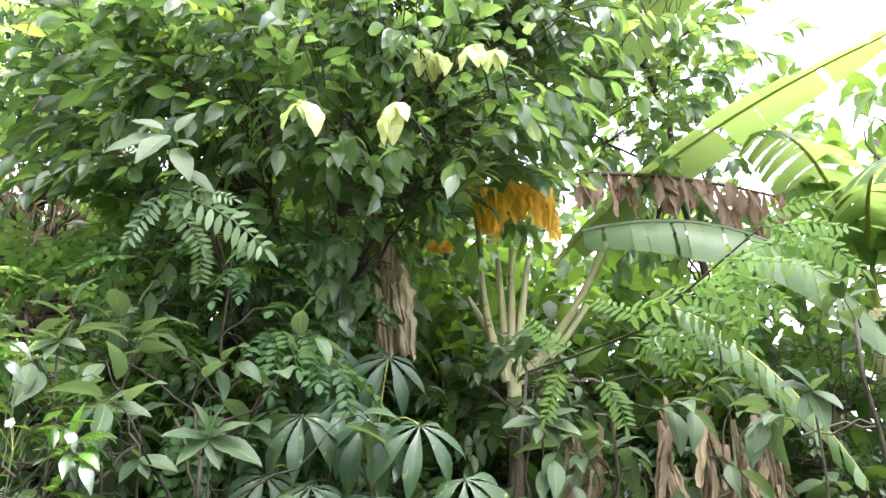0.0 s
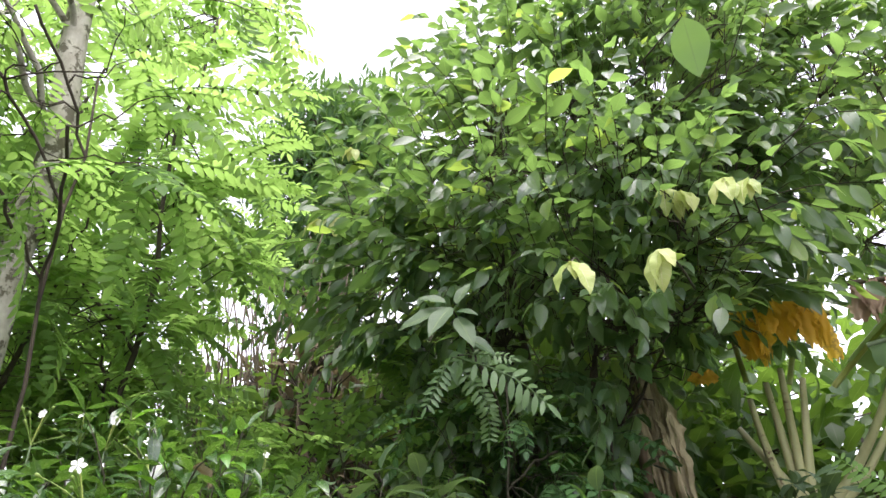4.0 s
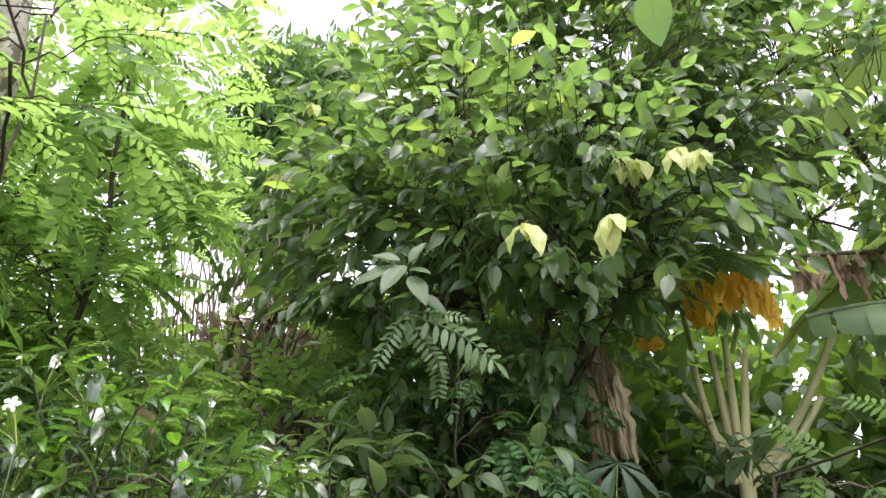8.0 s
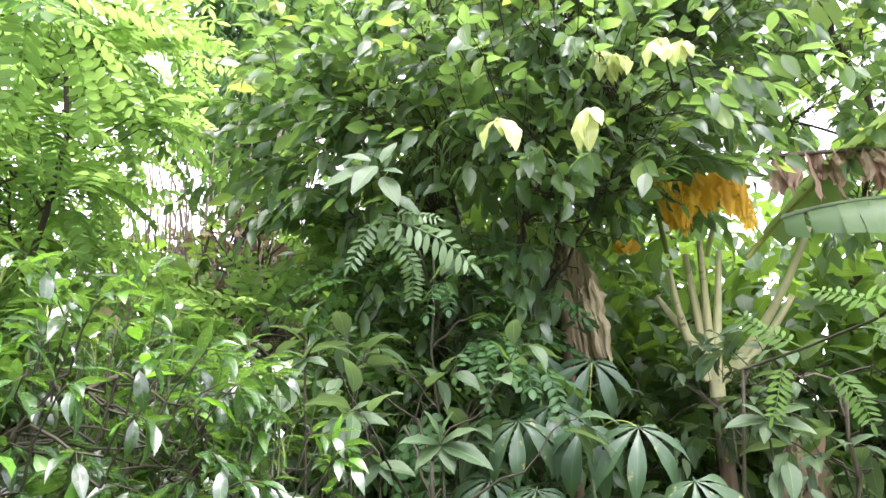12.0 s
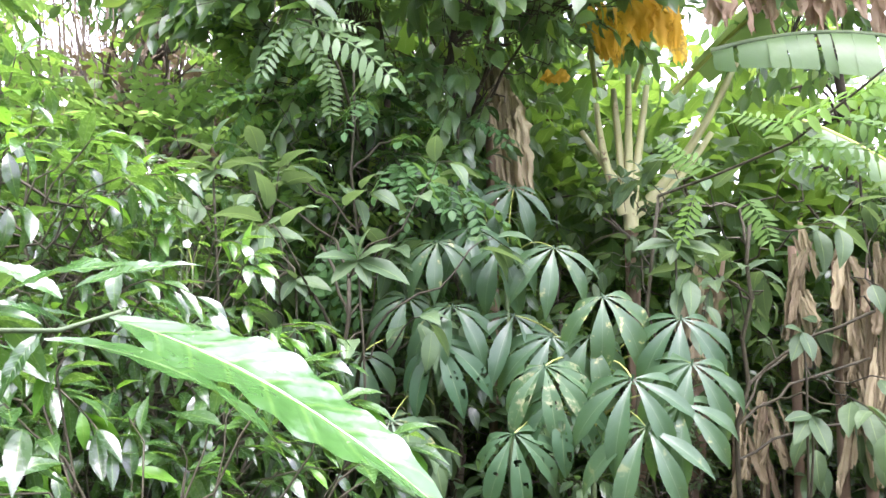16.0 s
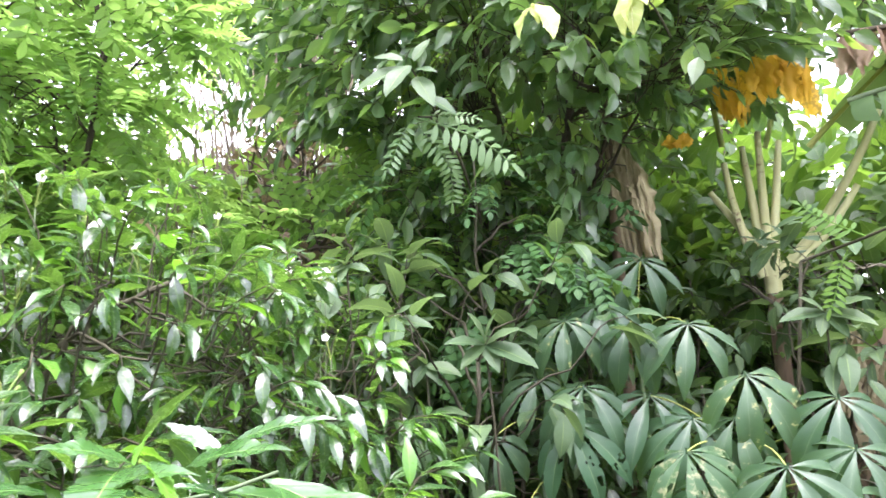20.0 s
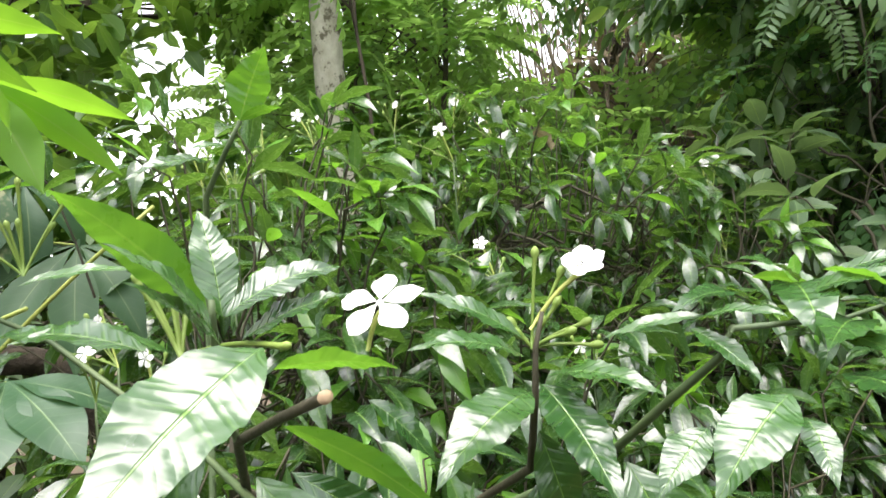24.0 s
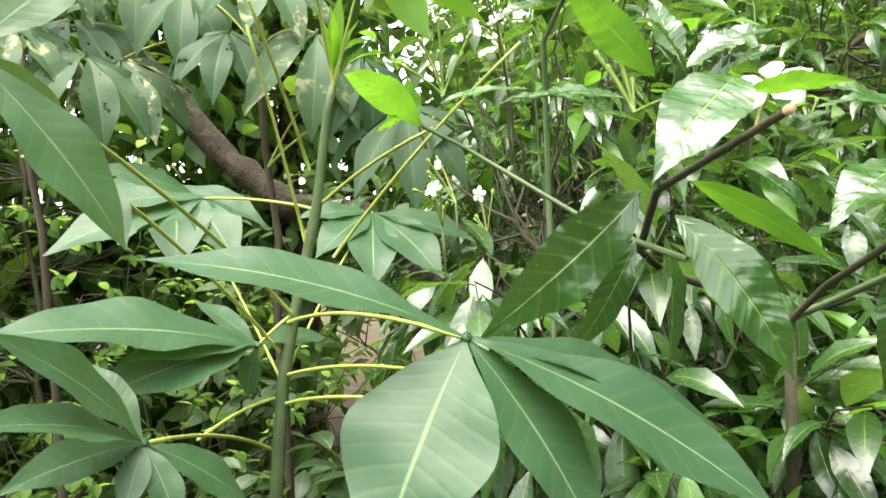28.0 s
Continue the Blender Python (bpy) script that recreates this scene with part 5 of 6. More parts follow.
RIGHT_FEATHERS_A = (
    ((0.487, 1.875, 1.873), (0.673, 1.675, 1.925), 1, 0),
    ((0.621, 1.706, 1.903), (0.758, 1.603, 1.816), 1, 0),
    ((0.546, 1.864, 1.832), (0.705, 1.753, 1.782), 1, 0),
    ((0.463, 2.017, 1.733), (0.497, 1.919, 1.583), 1, 0),
    ((0.696, 1.591, 1.971), (0.838, 1.467, 1.907), 1, 0),
    ((0.727, 1.497, 2.013), (0.808, 1.367, 2.051), 1, 0),
    ((0.715, 1.575, 1.987), (0.698, 1.579, 1.809), 1, 0),
)
RIGHT_FEATHERS_B = (
    ((0.41, 2.074, 1.793), (0.281, 2.127, 1.927), 1, 0),
    ((0.379, 2.088, 1.76), (0.288, 2.074, 1.616), 1, 0),
    ((0.633, 1.701, 1.902), (0.764, 1.617, 1.96), 1, 0),
    ((0.555, 1.804, 1.842), (0.439, 1.874, 1.936), 1, 0),
    ((0.674, 1.632, 1.948), (0.785, 1.519, 1.849), 1, 0),
    ((0.736, 1.489, 2.023), (0.817, 1.44, 1.955), 1, 0),
)
CABLE = ((-3.618, 2.565, 9.398), (-4.822, 4.844, 7.396),)
RIGHT_FEATHERS_C = (
    ((0.723, 1.711, 1.986), (0.914, 1.582, 2.022), 1, 0),
    ((0.789, 1.644, 2.034), (0.956, 1.554, 1.955), 1, 0),
    ((0.849, 1.586, 2.045), (0.979, 1.512, 1.922), 1, 0),
    ((0.667, 1.776, 1.949), (0.854, 1.682, 1.858), 1, 0),
    ((0.621, 1.837, 1.9), (0.804, 1.753, 1.791), 1, 0),
    ((0.583, 1.876, 1.875), (0.687, 1.809, 1.74), 1, 0),
    ((0.815, 1.602, 2.05), (0.955, 1.507, 2.025), 1, 0),
    ((0.537, 1.898, 1.831), (0.641, 1.861, 1.716), 1, 0),
)
WHORL_A = (
    ((-0.843, 1.717, 1.616), (-0.883, 1.649, 1.569), 0.45, 0),
    ((-0.843, 1.717, 1.616), (-0.815, 1.683, 1.512), 0.45, 0),
    ((-0.843, 1.717, 1.616), (-0.717, 1.715, 1.59), 0.45, 0),
    ((-0.843, 1.717, 1.616), (-0.752, 1.694, 1.655), 0.45, 0),
    ((-0.843, 1.717, 1.616), (-0.864, 1.649, 1.649), 0.45, 0),
)
WHORL_B = (
    ((-0.593, 1.778, 1.541), (-0.622, 1.71, 1.627), 0.45, 0),
    ((-0.593, 1.778, 1.541), (-0.484, 1.75, 1.577), 0.45, 0),
    ((-0.593, 1.778, 1.541), (-0.686, 1.697, 1.544), 0.45, 0),
    ((-0.593, 1.778, 1.541), (-0.646, 1.714, 1.476), 0.45, 0),
    ((-0.593, 1.778, 1.541), (-0.548, 1.741, 1.465), 0.45, 0),
    ((-0.593, 1.778, 1.541), (-0.448, 1.763, 1.473), 0.45, 0),
    ((-0.593, 1.778, 1.541), (-0.542, 1.732, 1.625), 0.45, 0),
)
WHORL_C = (
    ((-0.776, 1.807, 1.494), (-0.793, 1.748, 1.434), 0.45, 0),
    ((-0.776, 1.807, 1.494), (-0.731, 1.771, 1.443), 0.45, 0),
    ((-0.776, 1.807, 1.494), (-0.666, 1.792, 1.459), 0.45, 0),
    ((-0.776, 1.807, 1.494), (-0.785, 1.749, 1.52), 0.45, 0),
)
WHORL_D = (
    ((0.308, 2.174, 1.603), (0.181, 2.147, 1.58), 0.45, 0),
    ((0.308, 2.174, 1.603), (0.412, 2.096, 1.629), 0.45, 0),
    ((0.308, 2.174, 1.603), (0.419, 2.1, 1.555), 0.45, 0),
    ((0.308, 2.174, 1.603), (0.237, 2.132, 1.646), 0.45, 0),
    ((0.308, 2.174, 1.603), (0.35, 2.119, 1.524), 0.45, 0),
    ((0.308, 2.174, 1.603), (0.282, 2.133, 1.532), 0.45, 0),
)
WHORL_E = (
    ((0.921, 1.715, 1.655), (0.825, 1.711, 1.667), 0.45, 0),
    ((0.921, 1.715, 1.655), (0.95, 1.643, 1.603), 0.45, 0),
    ((0.921, 1.715, 1.655), (0.873, 1.694, 1.578), 0.45, 0),
    ((0.921, 1.715, 1.655), (0.933, 1.642, 1.688), 0.45, 0),
    ((0.921, 1.715, 1.655), (0.84, 1.695, 1.716), 0.45, 0),
    ((0.921, 1.715, 1.655), (0.916, 1.669, 1.552), 0.45, 0),
)
WHORL_F = (
    ((-0.941, 1.647, 1.771), (-0.97, 1.571, 1.781), 0.45, 0),
    ((-0.941, 1.647, 1.771), (-0.864, 1.633, 1.743), 0.45, 0),
    ((-0.941, 1.647, 1.771), (-0.94, 1.601, 1.714), 0.45, 0),
    ((-0.941, 1.647, 1.771), (-0.879, 1.609, 1.819), 0.45, 0),
    ((-0.941, 1.647, 1.771), (-0.981, 1.578, 1.722), 0.45, 0),
)
WHORL_G = (
    ((0.703, 2.275, 1.324), (0.65, 2.235, 1.235), 0.45, 0),
    ((0.703, 2.275, 1.324), (0.706, 2.215, 1.238), 0.45, 0),
    ((0.703, 2.275, 1.324), (0.637, 2.246, 1.342), 0.45, 0),
)
WHORL_H = (
    ((0.706, 2.249, 1.073), (0.616, 2.225, 1.058), 0.6, 0),
    ((0.706, 2.249, 1.073), (0.719, 2.17, 0.967), 0.6, 0),
    ((0.706, 2.249, 1.073), (0.737, 2.186, 1.093), 0.6, 0),
    ((0.706, 2.249, 1.073), (0.635, 2.206, 0.992), 0.6, 0),
)

# ---- cassava ----


def stalk(owner, a, b, r0=0.0035, bow=0.03, name="leaf_stalk", mat=None):
    a, b = Vector(a), Vector(b)
    return part(name, tube(curve(a, b, -bow * (b - a).length, 7), taper(r0, r0 * 0.75, 7), 6), mat or PETIOLE, owner)


def open_palm(owner, spec, material, seed, label="", rise=0.8, turn=0.6):
    """A large near leaf, lobe by lobe: centre, then each lobe's tip and breadth."""
    centre, tips = spec
    c = Vector(centre)
    toward = (CLEARING + Vector((0, 0, 0.25)) - c).normalized()
    g = tube([c - toward * 0.004, c, c + toward * 0.002], 0.003, 6)
    for k, (x, y, z, w) in enumerate(tips):
        t = Vector((x, y, z))
        lobe = unit(blade(1.0, w * 1.12, 24, 0.55, 1.1, 0.16, 0.45, 0.03, 0.1 * (-1) ** k, 0.3, seed=seed + k))
        g.put(lobe, span(c, t, UP * rise + toward * turn))
    return part("leaf", knit(g, 20), material, owner, label)


def hanging_palms(owner, centres, stems, material, size, seed, fall=0.8, shapes=None, old=(), spent_shapes=None):
    """Leaves whose lobes hang from long stalks."""
    r = random.Random(seed)
    meshes = [s.mesh("leaf", material) for s in shapes or PALM_SHAPES]
    spent = [s.mesh("leaf", CASSAVA_WORN) for s in spent_shapes or EATEN_SHAPES]
    joints = [Vector(a).lerp(Vector(b), u / 8) for a, b in stems for u in range(3, 9)]
    for k, c in enumerate(centres):
        c = Vector(c)
        face = Vector((CLEARING.x - c.x, CLEARING.y - c.y, 0)).normalized()
        turn = Matrix.Rotation(r.uniform(-0.5, 0.5), 3, "Z")
        way = turn @ face + Vector((0, 0, -fall * r.uniform(0.75, 1.3)))
        leaf = part("leaf", (spent if k in old else meshes)[k % 3], material, owner, "yellowing leaf with eaten holes" if k in old else "", aim(c, way, face * 0.7 + UP * (0.8 + r.uniform(-0.2, 0.3)) + rand_dir(r) * 0.15, size * r.uniform(0.9, 1.12)))
        q = min(joints, key=lambda s: (s - c).length + 0.5 * max(0, s.z - c.z + 0.1))
        stalk(leaf, q, c, 0.0024, 0.12)


PALM_SHAPES = [palm_leaf(7, 0.25, 0.062, 1.35, 1, 118, 0.12, 9), palm_leaf(6, 0.245, 0.068, 1.55, 2, 108, 0.18, 9), palm_leaf(7, 0.255, 0.060, 1.2, 3, 122, 0.1, 9)]
EATEN_SHAPES = [eaten(palm_leaf(7, 0.25, 0.060, 1.35, k, 108, 0.15, 30, 12), k, 0.06) for k in (1, 2, 3)]
mid_stems = (((-0.2, 2.35, 0), (-0.22, 2.35, 1.55)), ((-0.02, 2.2, 0), (0.05, 2.1, 1.2)), ((-0.42, 2.4, 0), (-0.48, 2.25, 1.45)))
mid = thing("cassava_plant", mid_stems[0][0], "cassava plant with tiers of dark hand-shaped leaves", "cassava", "cassava plants")
for k, (a, b) in enumerate(mid_stems):
    part("stem", tube(curve(a, b, 0, 10, 0.01, random.Random(k)), taper(0.014, 0.007, 10), 8), GREEN_STEM, mid)
hanging_palms(mid, MIDDLE_CASSAVA_A + MIDDLE_CASSAVA_B, mid_stems, CASSAVA_LEAF, 1.0, 11, old=(4, 10, 19, 20))

near = thing("cassava_plant", (CASSAVA_STEM[0][0], CASSAVA_STEM[0][1], 0), "tall cassava plant with large hand-shaped leaves", "cassava", "cassava plants")
foot = Vector((CASSAVA_STEM[1][0] - 0.03, CASSAVA_STEM[1][1], 0))
part("stem", tube([foot] + [Vector(p) for p in CASSAVA_STEM[1:]], [0.009, 0.007, 0.0065, 0.006, 0.0055, 0.0045, 0.004], 10), GREEN_STEM, near)
for k, (spec, mat, lab) in enumerate(((PALM_LOW, CASSAVA_NEAR, ""), (PALM_CORNER, CASSAVA_NEAR, ""), (PALM_SIDE, CASSAVA_NEAR, ""), (PALM_EDGE, CASSAVA_NEAR, ""), (PALM_BACK, CASSAVA_NEAR, ""), (PALM_MID, CASSAVA_NEAR, ""), (PALM_BY_FLOWERS, CASSAVA_NEAR, ""), (PALM_BY_LOG, CASSAVA_NEAR, ""),
                                      (PALM_YOUNG_TOP, CASSAVA_YOUNG, "young bright green leaf"), (PALM_YOUNG_HANGING, CASSAVA_YOUNG, "young bright green leaf"),
                                      (PALM_BUD, CASSAVA_YOUNG, "folded young leaf"))):
    open_palm(near, spec, mat, 300 + 20 * k, lab, *((0.25, 1.0) if spec in (PALM_SIDE, PALM_EDGE) else (0.5, 0.8) if spec is PALM_CORNER else (0.8, -0.7) if spec in (PALM_YOUNG_TOP, PALM_YOUNG_HANGING) else (0.8, 0.6)))
for a, b in STALKS_OF_LEAVES:
    stalk(near, a, b, 0.0020)
for spec, a in ((PALM_YOUNG_TOP, CASSAVA_STEM[-1]), (PALM_YOUNG_HANGING, CASSAVA_STEM[-2]), (PALM_MID, CASSAVA_STEM[-3]), (PALM_EDGE, CASSAVA_STEM[-4]), (PALM_BY_FLOWERS, CASSAVA_STEM[2]), (PALM_BY_LOG, CASSAVA_STEM[2])):
    stalk(near, a, spec[0], 0.0019)

worn_stems = (((-1.85, -0.45, 0), (-1.75, -0.4, 1.75)), ((-1.55, 0.0, 0), (-1.5, 0.0, 1.7)), ((-1.6, -0.7, 0), (-1.6, -0.75, 1.7)))
worn = thing("cassava_plant", worn_stems[0][0], "cassava plant with worn insect-eaten leaves", "cassava", "cassava plants")
for k, (a, b) in enumerate(worn_stems):
    part("stem", tube(curve(a, b, 0, 10, 0.01, random.Random(k)), taper(0.011, 0.006, 10), 8), BARK, worn)
WIDE_SHAPES = [palm_leaf(7, 0.20, 0.064, 0.9, 11, 100, 0.15), palm_leaf(6, 0.20, 0.068, 1.1, 12, 95, 0.2), palm_leaf(7, 0.21, 0.062, 0.8, 13, 105, 0.1)]
hanging_palms(worn, WORN_LEAVES, worn_stems, CASSAVA_WORN, 0.95, 12, 0.7, WIDE_SHAPES, (0, 1, 2, 3, 7), [eaten(palm_leaf(7, 0.20, 0.064, 0.9, k, 100, 0.15, 30, 12), k, 0.05) for k in (11, 12, 13)])

# ---- the flowering bush close by ----
JASMINE_UNIT = {}


def jasmine_shape(w, kind, k):
    key = (w, kind, k % 2)
    if key not in JASMINE_UNIT:
        JASMINE_UNIT[key] = unit(blade(1.0, w, 60, 0.46, 1.0, 0.16, 0.55 + 0.3 * (k % 2), 0.05, 0.12 * (-1) ** k, 0.42, seed=k, cols=6, ripple=0.022)).mesh("leaf", JASMINE_YOUNG if kind == 1 else HERO_LEAF)
    return JASMINE_UNIT[key]


def laid_leaves(owner, rows, up_part=0.75, face=0.45, hung=3.0):
    for k, (a, b, w, kind) in enumerate(rows):
        toward = (CLEARING - Vector(a)).normalized()
        up = (UP * up_part + toward * (face if b[2] > a[2] - 0.07 else hung), UP - toward * 0.9, toward * 3 - UP * 0.3)[kind]
        part("leaf", jasmine_shape(w, kind, k), None, owner, "young lime green leaf" if kind == 1 else "", span(a, b, up))


def bud(owner, a, b, size=0.0042):
    """A green flower bud on its stalk."""
    a, b = Vector(a), Vector(b)
    pts = curve(a, b, -0.05 * (b - a).length, 6)
    d = (b - a).normalized()
    tip = [b + d * size * x for x in (0.6, 1.6, 2.4, 2.9)]
    part("bud", tube(pts + tip, [0.0009] * 5 + [0.0010, 0.0013, size * 0.8, size, size * 0.7, size * 0.1], 8), BUD_GREEN, owner)


def petals(size, flat=1.0):
    g = tube([(0, 0, -0.3 * size), (0, 0, 0)], [0.05 * size, 0.09 * size], 6)
    one = blade(size, size * (0.66 if flat > 0.5 else 0.95), 8, 0.6, 0.75, -0.12, 0.6, 0.03, 0.6, seed=4)
    for k in range(5):
        a = k * 2 * math.pi / 5
        g.put(one, aim((0.08 * size * math.cos(a), 0.08 * size * math.sin(a), 0), (math.cos(a), math.sin(a), 0.25 / flat - 0.1), (0.3 * math.sin(a), -0.3 * math.cos(a), 1)))
    return knit(g, 14)


FLOWER_MESH = petals(0.022).mesh("flower", PETAL)
FLOWER_CUP = petals(0.016, 0.35).mesh("flower", PETAL)


def flower(owner, at, facing, foot, size=1.0, cup=False):
    z = Vector(facing).normalized()
    x = z.orthogonal().normalized()
    m = Matrix((x * size, z.cross(x) * size, z * size)).transposed().to_4x4()
    m.translation = at
    part("flower", FLOWER_CUP if cup else FLOWER_MESH, PETAL, owner, "white five-petalled flower", m)
    part("flower_stalk", tube(curve(foot, Vector(at) - z * 0.006 * size, -0.004, 5), taper(0.0011, 0.0016, 5), 6), PETIOLE, owner)


hero = thing("jasmine_bush", (-0.62, 0.27, 0), "flowering bush with large glossy leaves, buds and white flowers", "bush", "jasmine bushes")
node = Vector(CUT_BRANCH[0])
part("stem", tube(curve((-0.66, 0.32, 0), node, 0, 8, 0.012, random.Random(2)), taper(0.008, 0.0045, 8), 8), WOODY_TWIG, hero)
for pts, r0, r1 in ((CUT_BRANCH, 0.0032, 0.0018), (UPRIGHT_SHOOT, 0.0017, 0.0011), (BUD_BRANCH, 0.0031, 0.0011), (SIDE_BRANCH, 0.0028, 0.0010), (LEFT_SHOOT, 0.0022, 0.0013)):
    part("branch", tube([Vector(p) for p in pts], taper(r0, r1, len(pts) - 1), 8), WOODY_TWIG if r0 > 0.003 else GREEN_STEM, hero)
cut = Vector(CUT_BRANCH[-1])
part("cut_end", tube([cut - (cut - Vector(CUT_BRANCH[-2])).normalized() * 0.001, cut + (cut - Vector(CUT_BRANCH[-2])).normalized() * 0.002], [0.0022, 0.0020], 10), CUT_WOOD, hero, "pale cut branch end")
for rows in (LEAVES_BY_CUT_BRANCH, LEAVES_UNDER_CUT_BRANCH, LEAVES_BY_BUDS, LEAVES_OF_SIDE_BRANCH, LEAVES_TO_CASSAVA, LEAVES_OF_LEFT_SHOOT, LEAVES_IN_CORNER):
    laid_leaves(hero, rows, 0.75, 0.45, 0.25 if rows in (LEAVES_TO_CASSAVA, LEAVES_IN_CORNER) else 1.0)
bf = Vector(BUD_FOOT[0])
for p in BUDS:
    bud(hero, bf + Vector((0, 0, 0.01)), p, 0.0025)
flower(hero, BUD_FLOWER[0], (0.3, -0.5, 0.6), bf + Vector((0, 0, 0.02)), 0.75, True)
flower(hero, BIG_FLOWER[0], (0.35, -0.6, 0.75), BIG_FLOWER[1], 0.95)
for p in LEFT_BUDS:
    bud(hero, LEFT_BUD_FOOT[0], p, 0.002)
for p in SHOOT_BUDS:
    bud(hero, (-0.492, -0.003, 1.424), p, 0.0016)
part("branch", tube([Vector(LIME_SHOOT[0]) - Vector((0.02, 0, 0.35))] + [Vector(p) for p in LIME_SHOOT], [0.0035, 0.003, 0.0024, 0.0018], 6), GREEN_STEM, hero)

# foliage of the same kind between the near branches and the far bush
leafy("jasmine_bush", "glossy-leaved bush with small white flowers beside the cassava", "bush",
      [((-0.85, 0.45, 0), (-0.8, 0.4, 1.2), 0.012, 0.006), ((-1.0, 0.3, 0), (-1.05, 0.3, 1.3), 0.012, 0.006), ((-0.7, 0.75, 0), (-0.65, 0.8, 1.0), 0.012, 0.006)],
      [((-0.85, 0.42, 1.05), (0.3, 0.25, 0.35)), ((-1.1, 0.35, 1.3), (0.28, 0.22, 0.3)), ((-0.62, 0.85, 0.85), (0.3, 0.25, 0.4)), ((-0.75, 0.2, 0.75), (0.35, 0.25, 0.35))],
      600, JASMINE_SHAPES, JASMINE_LEAF, WOODY_TWIG, 0.70, 0.17, 9, 1.0, 0.3, 0.4, clear=(((-1.3, -0.6, 1.26), (-0.55, 0.24, 1.60)),), keep=260, seed=41, limbs=14, shell=0.2, young=(JASMINE_YOUNG, 0.10), tip_only=0.35, pairs=True, stem_name="stem", thin=0.002, limb_r=0.004, group="jasmine bushes")
leafy("jasmine_bush", "low glossy-leaved bush hanging beside the cassava stem", "bush",
      [((-0.72, 0.22, 0), (-0.94, 0.13, 1.22), 0.008, 0.003)], [((-0.94, 0.13, 1.19), (0.10, 0.12, 0.10)), ((-0.66, 0.16, 1.19), (0.10, 0.12, 0.10)), ((-0.8, 0.12, 1.19), (0.10, 0.10, 0.08))],
      30, JASMINE_SHAPES, JASMINE_LEAF, WOODY_TWIG, 0.85, 0.12, 7, 1.0, 0.6, 0.4, keep=210, seed=44, limbs=6, shell=0.2, tip_only=0.35, pairs=True, stem_name="stem", thin=0.0016, limb_r=0.003, group="jasmine bushes")
blooms = far_bush
rb = random.Random(8)
for k, p in enumerate(FAR_FLOWERS_A + FAR_FLOWERS_B):
    p = Vector(p)
    f0 = p + Vector((rb.uniform(-0.02, 0.02), rb.uniform(0, 0.02), -0.055))
    part("spray_stem", tube(curve(f0 - Vector((0, 0, 0.2)), f0, 0, 4), 0.0016, 5), GREEN_STEM, blooms)
    flower(blooms, p, (rb.uniform(-0.2, 0.6), -0.7, rb.uniform(-0.1, 0.8)), f0, rb.uniform(0.48, 0.64), rb.random() < 0.4)
    for _ in range(5):
        bud(blooms, f0, p + Vector((rb.uniform(-0.04, 0.04), rb.uniform(-0.03, 0.03), rb.uniform(-0.05, 0.015))), 0.0032)
curl = thing("curled_leaf", NEST[0], "pale brown curled dry leaf caught in the bush", "leaf")
part("blade", Geo().put(unit(blade(1.0, 0.6, 8, 0.45, 0.8, 0.9, 1.2, 0.08, 0.6, seed=3)), span(NEST[0], NEST[1], UP)), BANANA_DRY, curl)

TREE_MESH = TREE_SHAPES[0].mesh("leaf", TREE_LEAF)

# ---- young leaves, bright shoots and feathers of the middle trees ----
pale = evergreen
shape = [unit(blade(1.0, 0.44, 14, 0.5, 0.8, 0.25, 0.9, 0.06, 0.3 * s, 0.25, seed=6 + s)).mesh("leaf", PALE_LEAF) for s in (-1, 1)]
rp = random.Random(3)
for k, p in enumerate(PALE_TOPS):
    p = Vector(p)
    for j in range(3):
        way = Vector((0.28 * (j - 1) + rp.uniform(-0.2, 0.2), rp.uniform(-0.5, 0.1), -1))
        part("leaf", shape[j % 2], PALE_LEAF, pale, "limp pale yellow-green young leaf", aim(p, way, (0.7 * (j - 1) + rp.uniform(-0.3, 0.3), -1, 0.3), rp.uniform(0.08, 0.14)))
    part("twig", tube(curve(p, p + Vector((rp.uniform(-0.1, 0.1), 0.3, rp.uniform(-0.1, 0.1))), -0.03, 5), taper(0.002, 0.004, 5), 5), WOODY_TWIG, pale)
tip = evergreen
for k, (a, b) in enumerate((((-0.05, 3.0, 2.95), (0.42, 2.74, 2.72)), ((-0.1, 2.95, 2.75), (0.22, 2.76, 2.52)), ((0.1, 2.95, 3.0), (0.55, 2.78, 2.86)), ((-0.15, 2.9, 2.8), (0.12, 2.72, 2.68)), ((-0.2, 2.95, 2.9), (0.0, 2.5, 2.75)), ((-0.25, 2.9, 2.7), (-0.12, 2.5, 2.55)), ((-0.3, 2.9, 2.9), (-0.3, 2.45, 2.7)), ((-0.35, 2.9, 2.7), (-0.45, 2.5, 2.5)), ((-0.2, 2.9, 2.6), (0.0, 2.6, 2.4)))):
    pts = curve(a, b, -0.03, 6)
    part("twig", tube(pts, taper(0.005, 0.002, 6), 5), BARK, tip)
    for m in twig_leaves(random.Random(90 + k), pts, 13, 0.8, 1.0, 0.35, 0.5, 0.1):
        part("leaf", TREE_MESH, TREE_LEAF, tip, "", m)
wide = unit(blade(1.0, 0.45, 8, 0.45, 0.85, 0.2, 0.5, 0.03, 0.1, 0.2, seed=2)).mesh("leaf", BROAD_LEAF)
for a, b, w, kind in BROAD_TOP_LEAF:
    part("leaf", Geo().put(unit(blade(1.0, 0.5, 8, 0.42, 0.9, 0.12, 0.4, 0.05, 0.1, 0.2, seed=2)), span(a, b, (0.1, 0.6, 0.8))), FEATHER_LEAF, tip, "broad light green leaf")
    part("twig", tube(curve(a, (-0.3, 2.95, 3.9), -0.03, 5), taper(0.003, 0.005, 5), 5), BARK, tip)
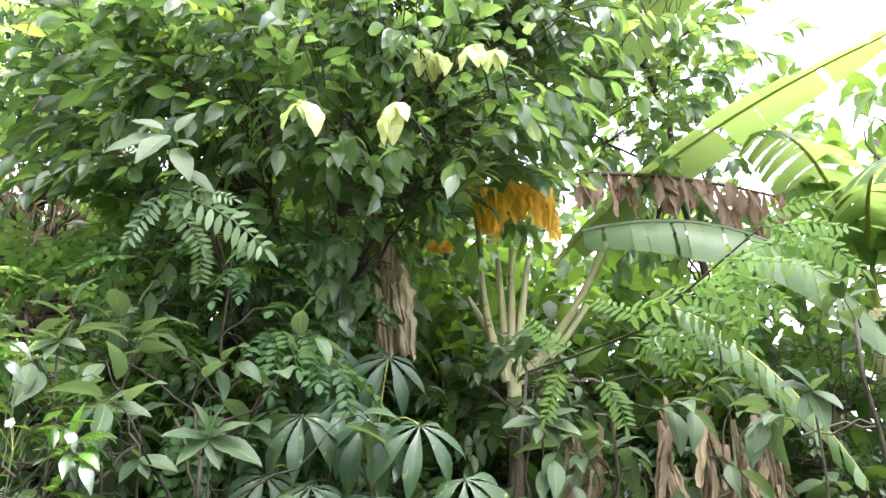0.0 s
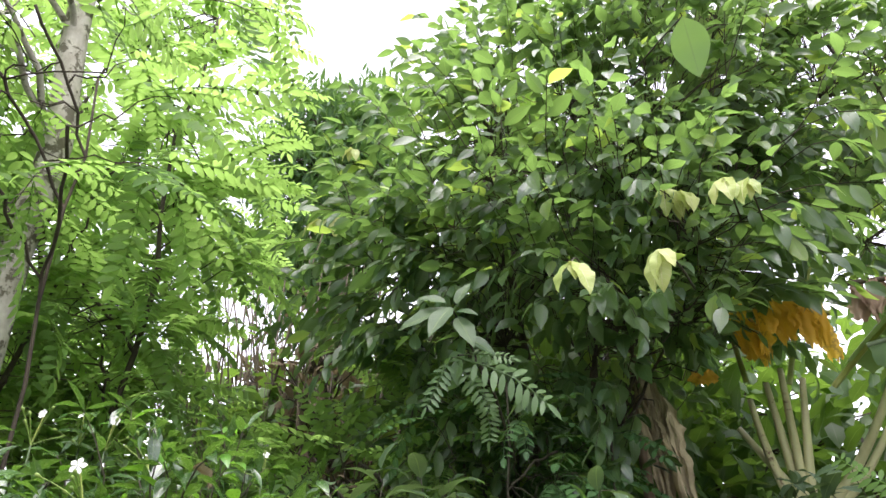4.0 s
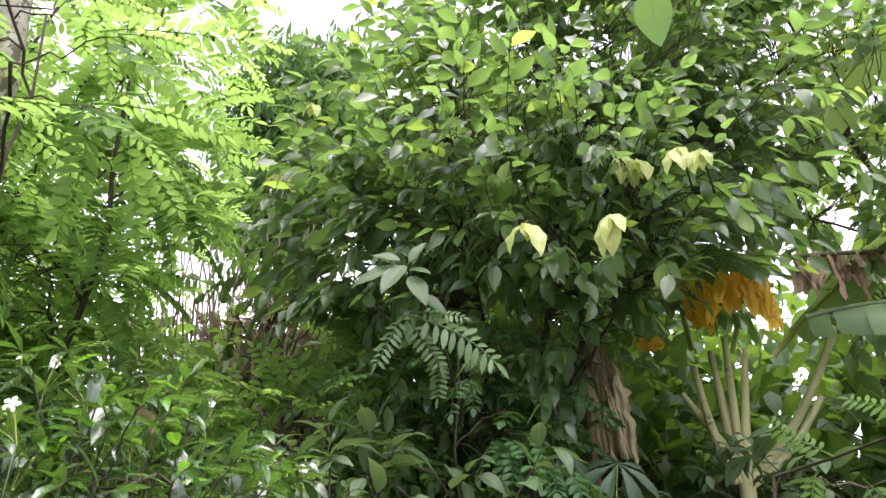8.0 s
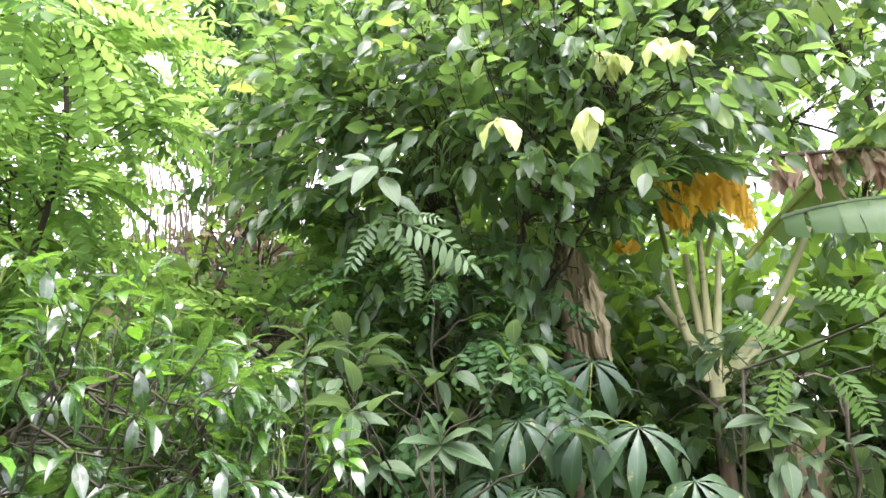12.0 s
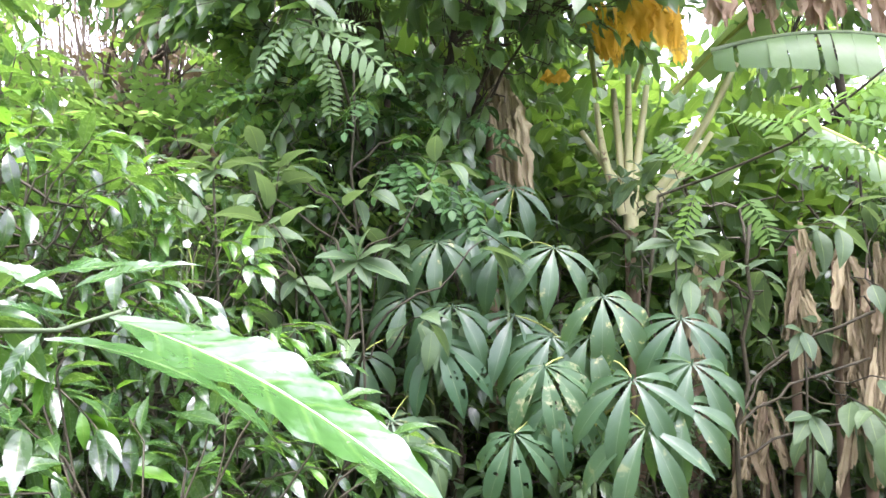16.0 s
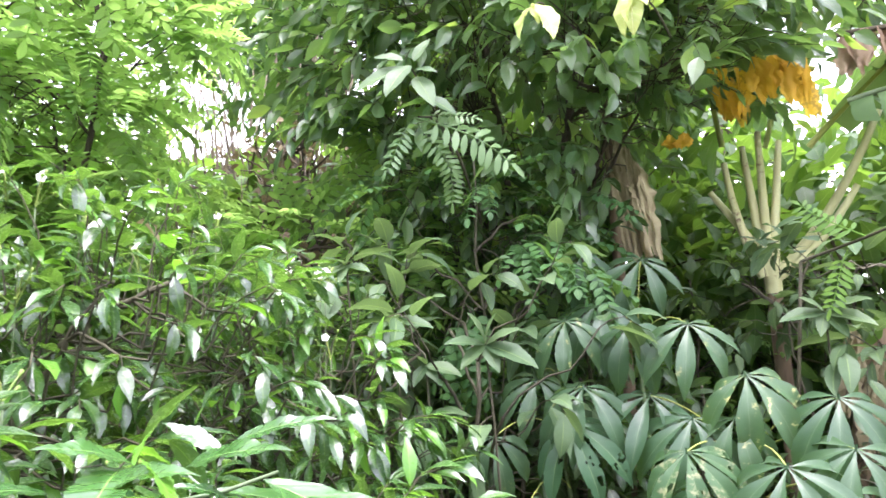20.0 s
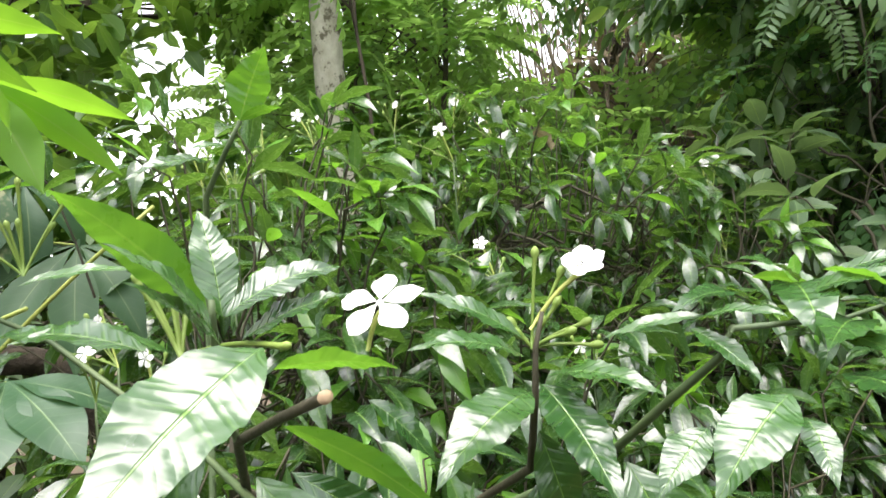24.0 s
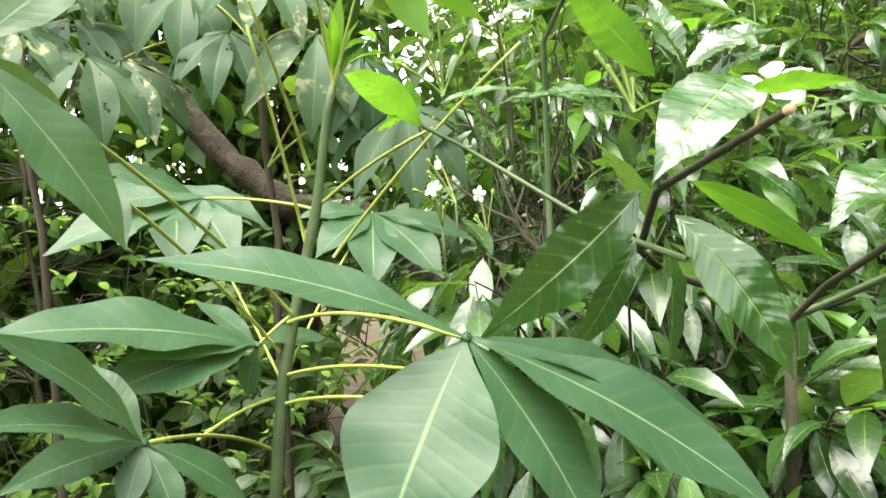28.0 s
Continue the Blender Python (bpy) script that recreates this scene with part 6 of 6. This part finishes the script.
for a, b, w, kind in BRIGHT_TIP_LEAVES:
    part("leaf", wide, BROAD_LEAF, tip, "", span(a, b, (0.1, -0.7, 0.7)))
part("twig", tube(curve(BRIGHT_TIP_LEAVES[0][0], (-0.8, 2.6, 1.9), -0.1, 6), taper(0.003, 0.006, 6), 6), WOODY_TWIG, tip)

for k, rows in enumerate((WHORL_A, WHORL_B, WHORL_C, WHORL_D, WHORL_E, WHORL_F, WHORL_G, WHORL_H)):
    c = Vector(rows[0][0])
    shoot = thing("leafy_shoot", (c.x, c.y + 0.15, 0), "upright shoot topped by a whorl of broad dull leaves", "shoot", "broad-leaved shoots")
    part("stem", tube(curve((c.x + 0.03, c.y + 0.18, 0), c, 0, 8, 0.01, random.Random(k)), taper(0.007, 0.003, 8), 6), WOODY_TWIG, shoot)
    for a, b, w, kind in rows:
        part("leaf", wide, BROAD_LEAF, shoot, "", span(a, b, (0.0, -0.55, 0.8)))


def laid_feathers(owner, rows, material, facing):
    g = [feather(n, 0.25, 0.056, 0.0165, 0.2, n, 0.05) for n in (8, 9)]
    meshes = [s.mesh("frond", material) for s in g]
    for k, (a, b, _, _) in enumerate(rows):
        d = (Vector(b) - Vector(a)).length
        part("frond", meshes[k % 2], material, owner, "", aim(a, Vector(b) - Vector(a), facing, d / 0.25))


spray = shaded
part("branch", tube(curve(FEATHERS[1][0], (-0.73, 2.3, 2.0), -0.12, 6), taper(0.003, 0.007, 6), 6), WOODY_TWIG, spray)
laid_feathers(spray, FEATHERS, FEATHER_MID, (0.1, -0.9, 0.6))
right = thing("gliricidia_sapling", (RIGHT_BRANCH[0][0] - 0.2, RIGHT_BRANCH[0][1] + 0.2, 0), "leaning sapling with sunlit feathered leaves", "sapling")
part("branch", tube([Vector(p) for p in RIGHT_BRANCH], taper(0.005, 0.002, len(RIGHT_BRANCH) - 1), 8), WOODY_TWIG, right)
part("branch", tube(curve((RIGHT_BRANCH[0][0] - 0.2, RIGHT_BRANCH[0][1] + 0.2, 0), RIGHT_BRANCH[0], 0, 8), taper(0.009, 0.005, 8), 8), WOODY_TWIG, right)
laid_feathers(right, RIGHT_FEATHERS_A + RIGHT_FEATHERS_B + RIGHT_FEATHERS_C, FEATHER_LEAF, (-0.25, -0.85, 0.75))

# ---- fallen log behind the cassava ----
log = thing("fallen_log", LOG[0], "rough brown leaning log behind the cassava", "log")
lp = [Vector(LOG[0]) + (Vector(LOG[0]) - Vector(LOG[1])) * 0.8] + [Vector(p) for p in LOG] + [Vector((LOG[3][0] + 0.3, LOG[3][1] + 0.5, 0.6)), Vector((LOG[3][0] + 0.6, LOG[3][1] + 0.9, 0.0))]
way = [a.lerp(b, i / 9) for a, b in zip(lp, lp[1:]) for i in range(9)]
part("trunk", tube(way, [0.034 * (1 - 0.006 * i) * (1 + 0.35 * noise.noise(Vector((i * 0.45, 2, 5))) + 0.2 * noise.noise(Vector((i * 1.3, 7, 1)))) for i in range(len(way))], 14), LOG_BARK, log)

# ---- dry stalks in the gap behind ----
stalks = thing("dry_thicket", (-3.2, 4.8, 0), "thicket of thin dry brown stalks", "thicket")
rs = random.Random(5)
for k in range(200):
    a = Vector((rs.uniform(-3.8, -2.3), rs.uniform(4.0, 5.2), 0))
    b = a + Vector((rs.uniform(-1.3, 1.3), rs.uniform(-0.5, 0.5), rs.uniform(2.0, 4.4)))
    part("stalk", tube(curve(a, b, 0, 6, 0.09, rs), taper(rs.uniform(0.010, 0.026), 0.005, 6), 5), DRY_STALK, stalks)

for k in range(70):
    a = Vector((rs.uniform(-2.7, -1.8), rs.uniform(3.3, 4.0), 0))
    b = a + Vector((rs.uniform(-0.9, 0.7), rs.uniform(-0.4, 0.4), rs.uniform(1.9, 3.1)))
    part("stalk", tube(curve(a, b, 0, 7, 0.07, rs), taper(rs.uniform(0.005, 0.011), 0.002, 7), 5), DRY_STALK, stalks)

# ---- overhead cables ----
for k in range(2):
    cable = thing("overhead_cable", CABLE[0], "thin dark overhead cable against the sky", "cable", "cables")
    off = Vector((0.06 * k, 0, 0.02 * k))
    part("wire", tube(curve(Vector(CABLE[0]) + off, Vector(CABLE[1]) + off, 0.02, 6), 0.006, 5), WOODY_TWIG, cable)
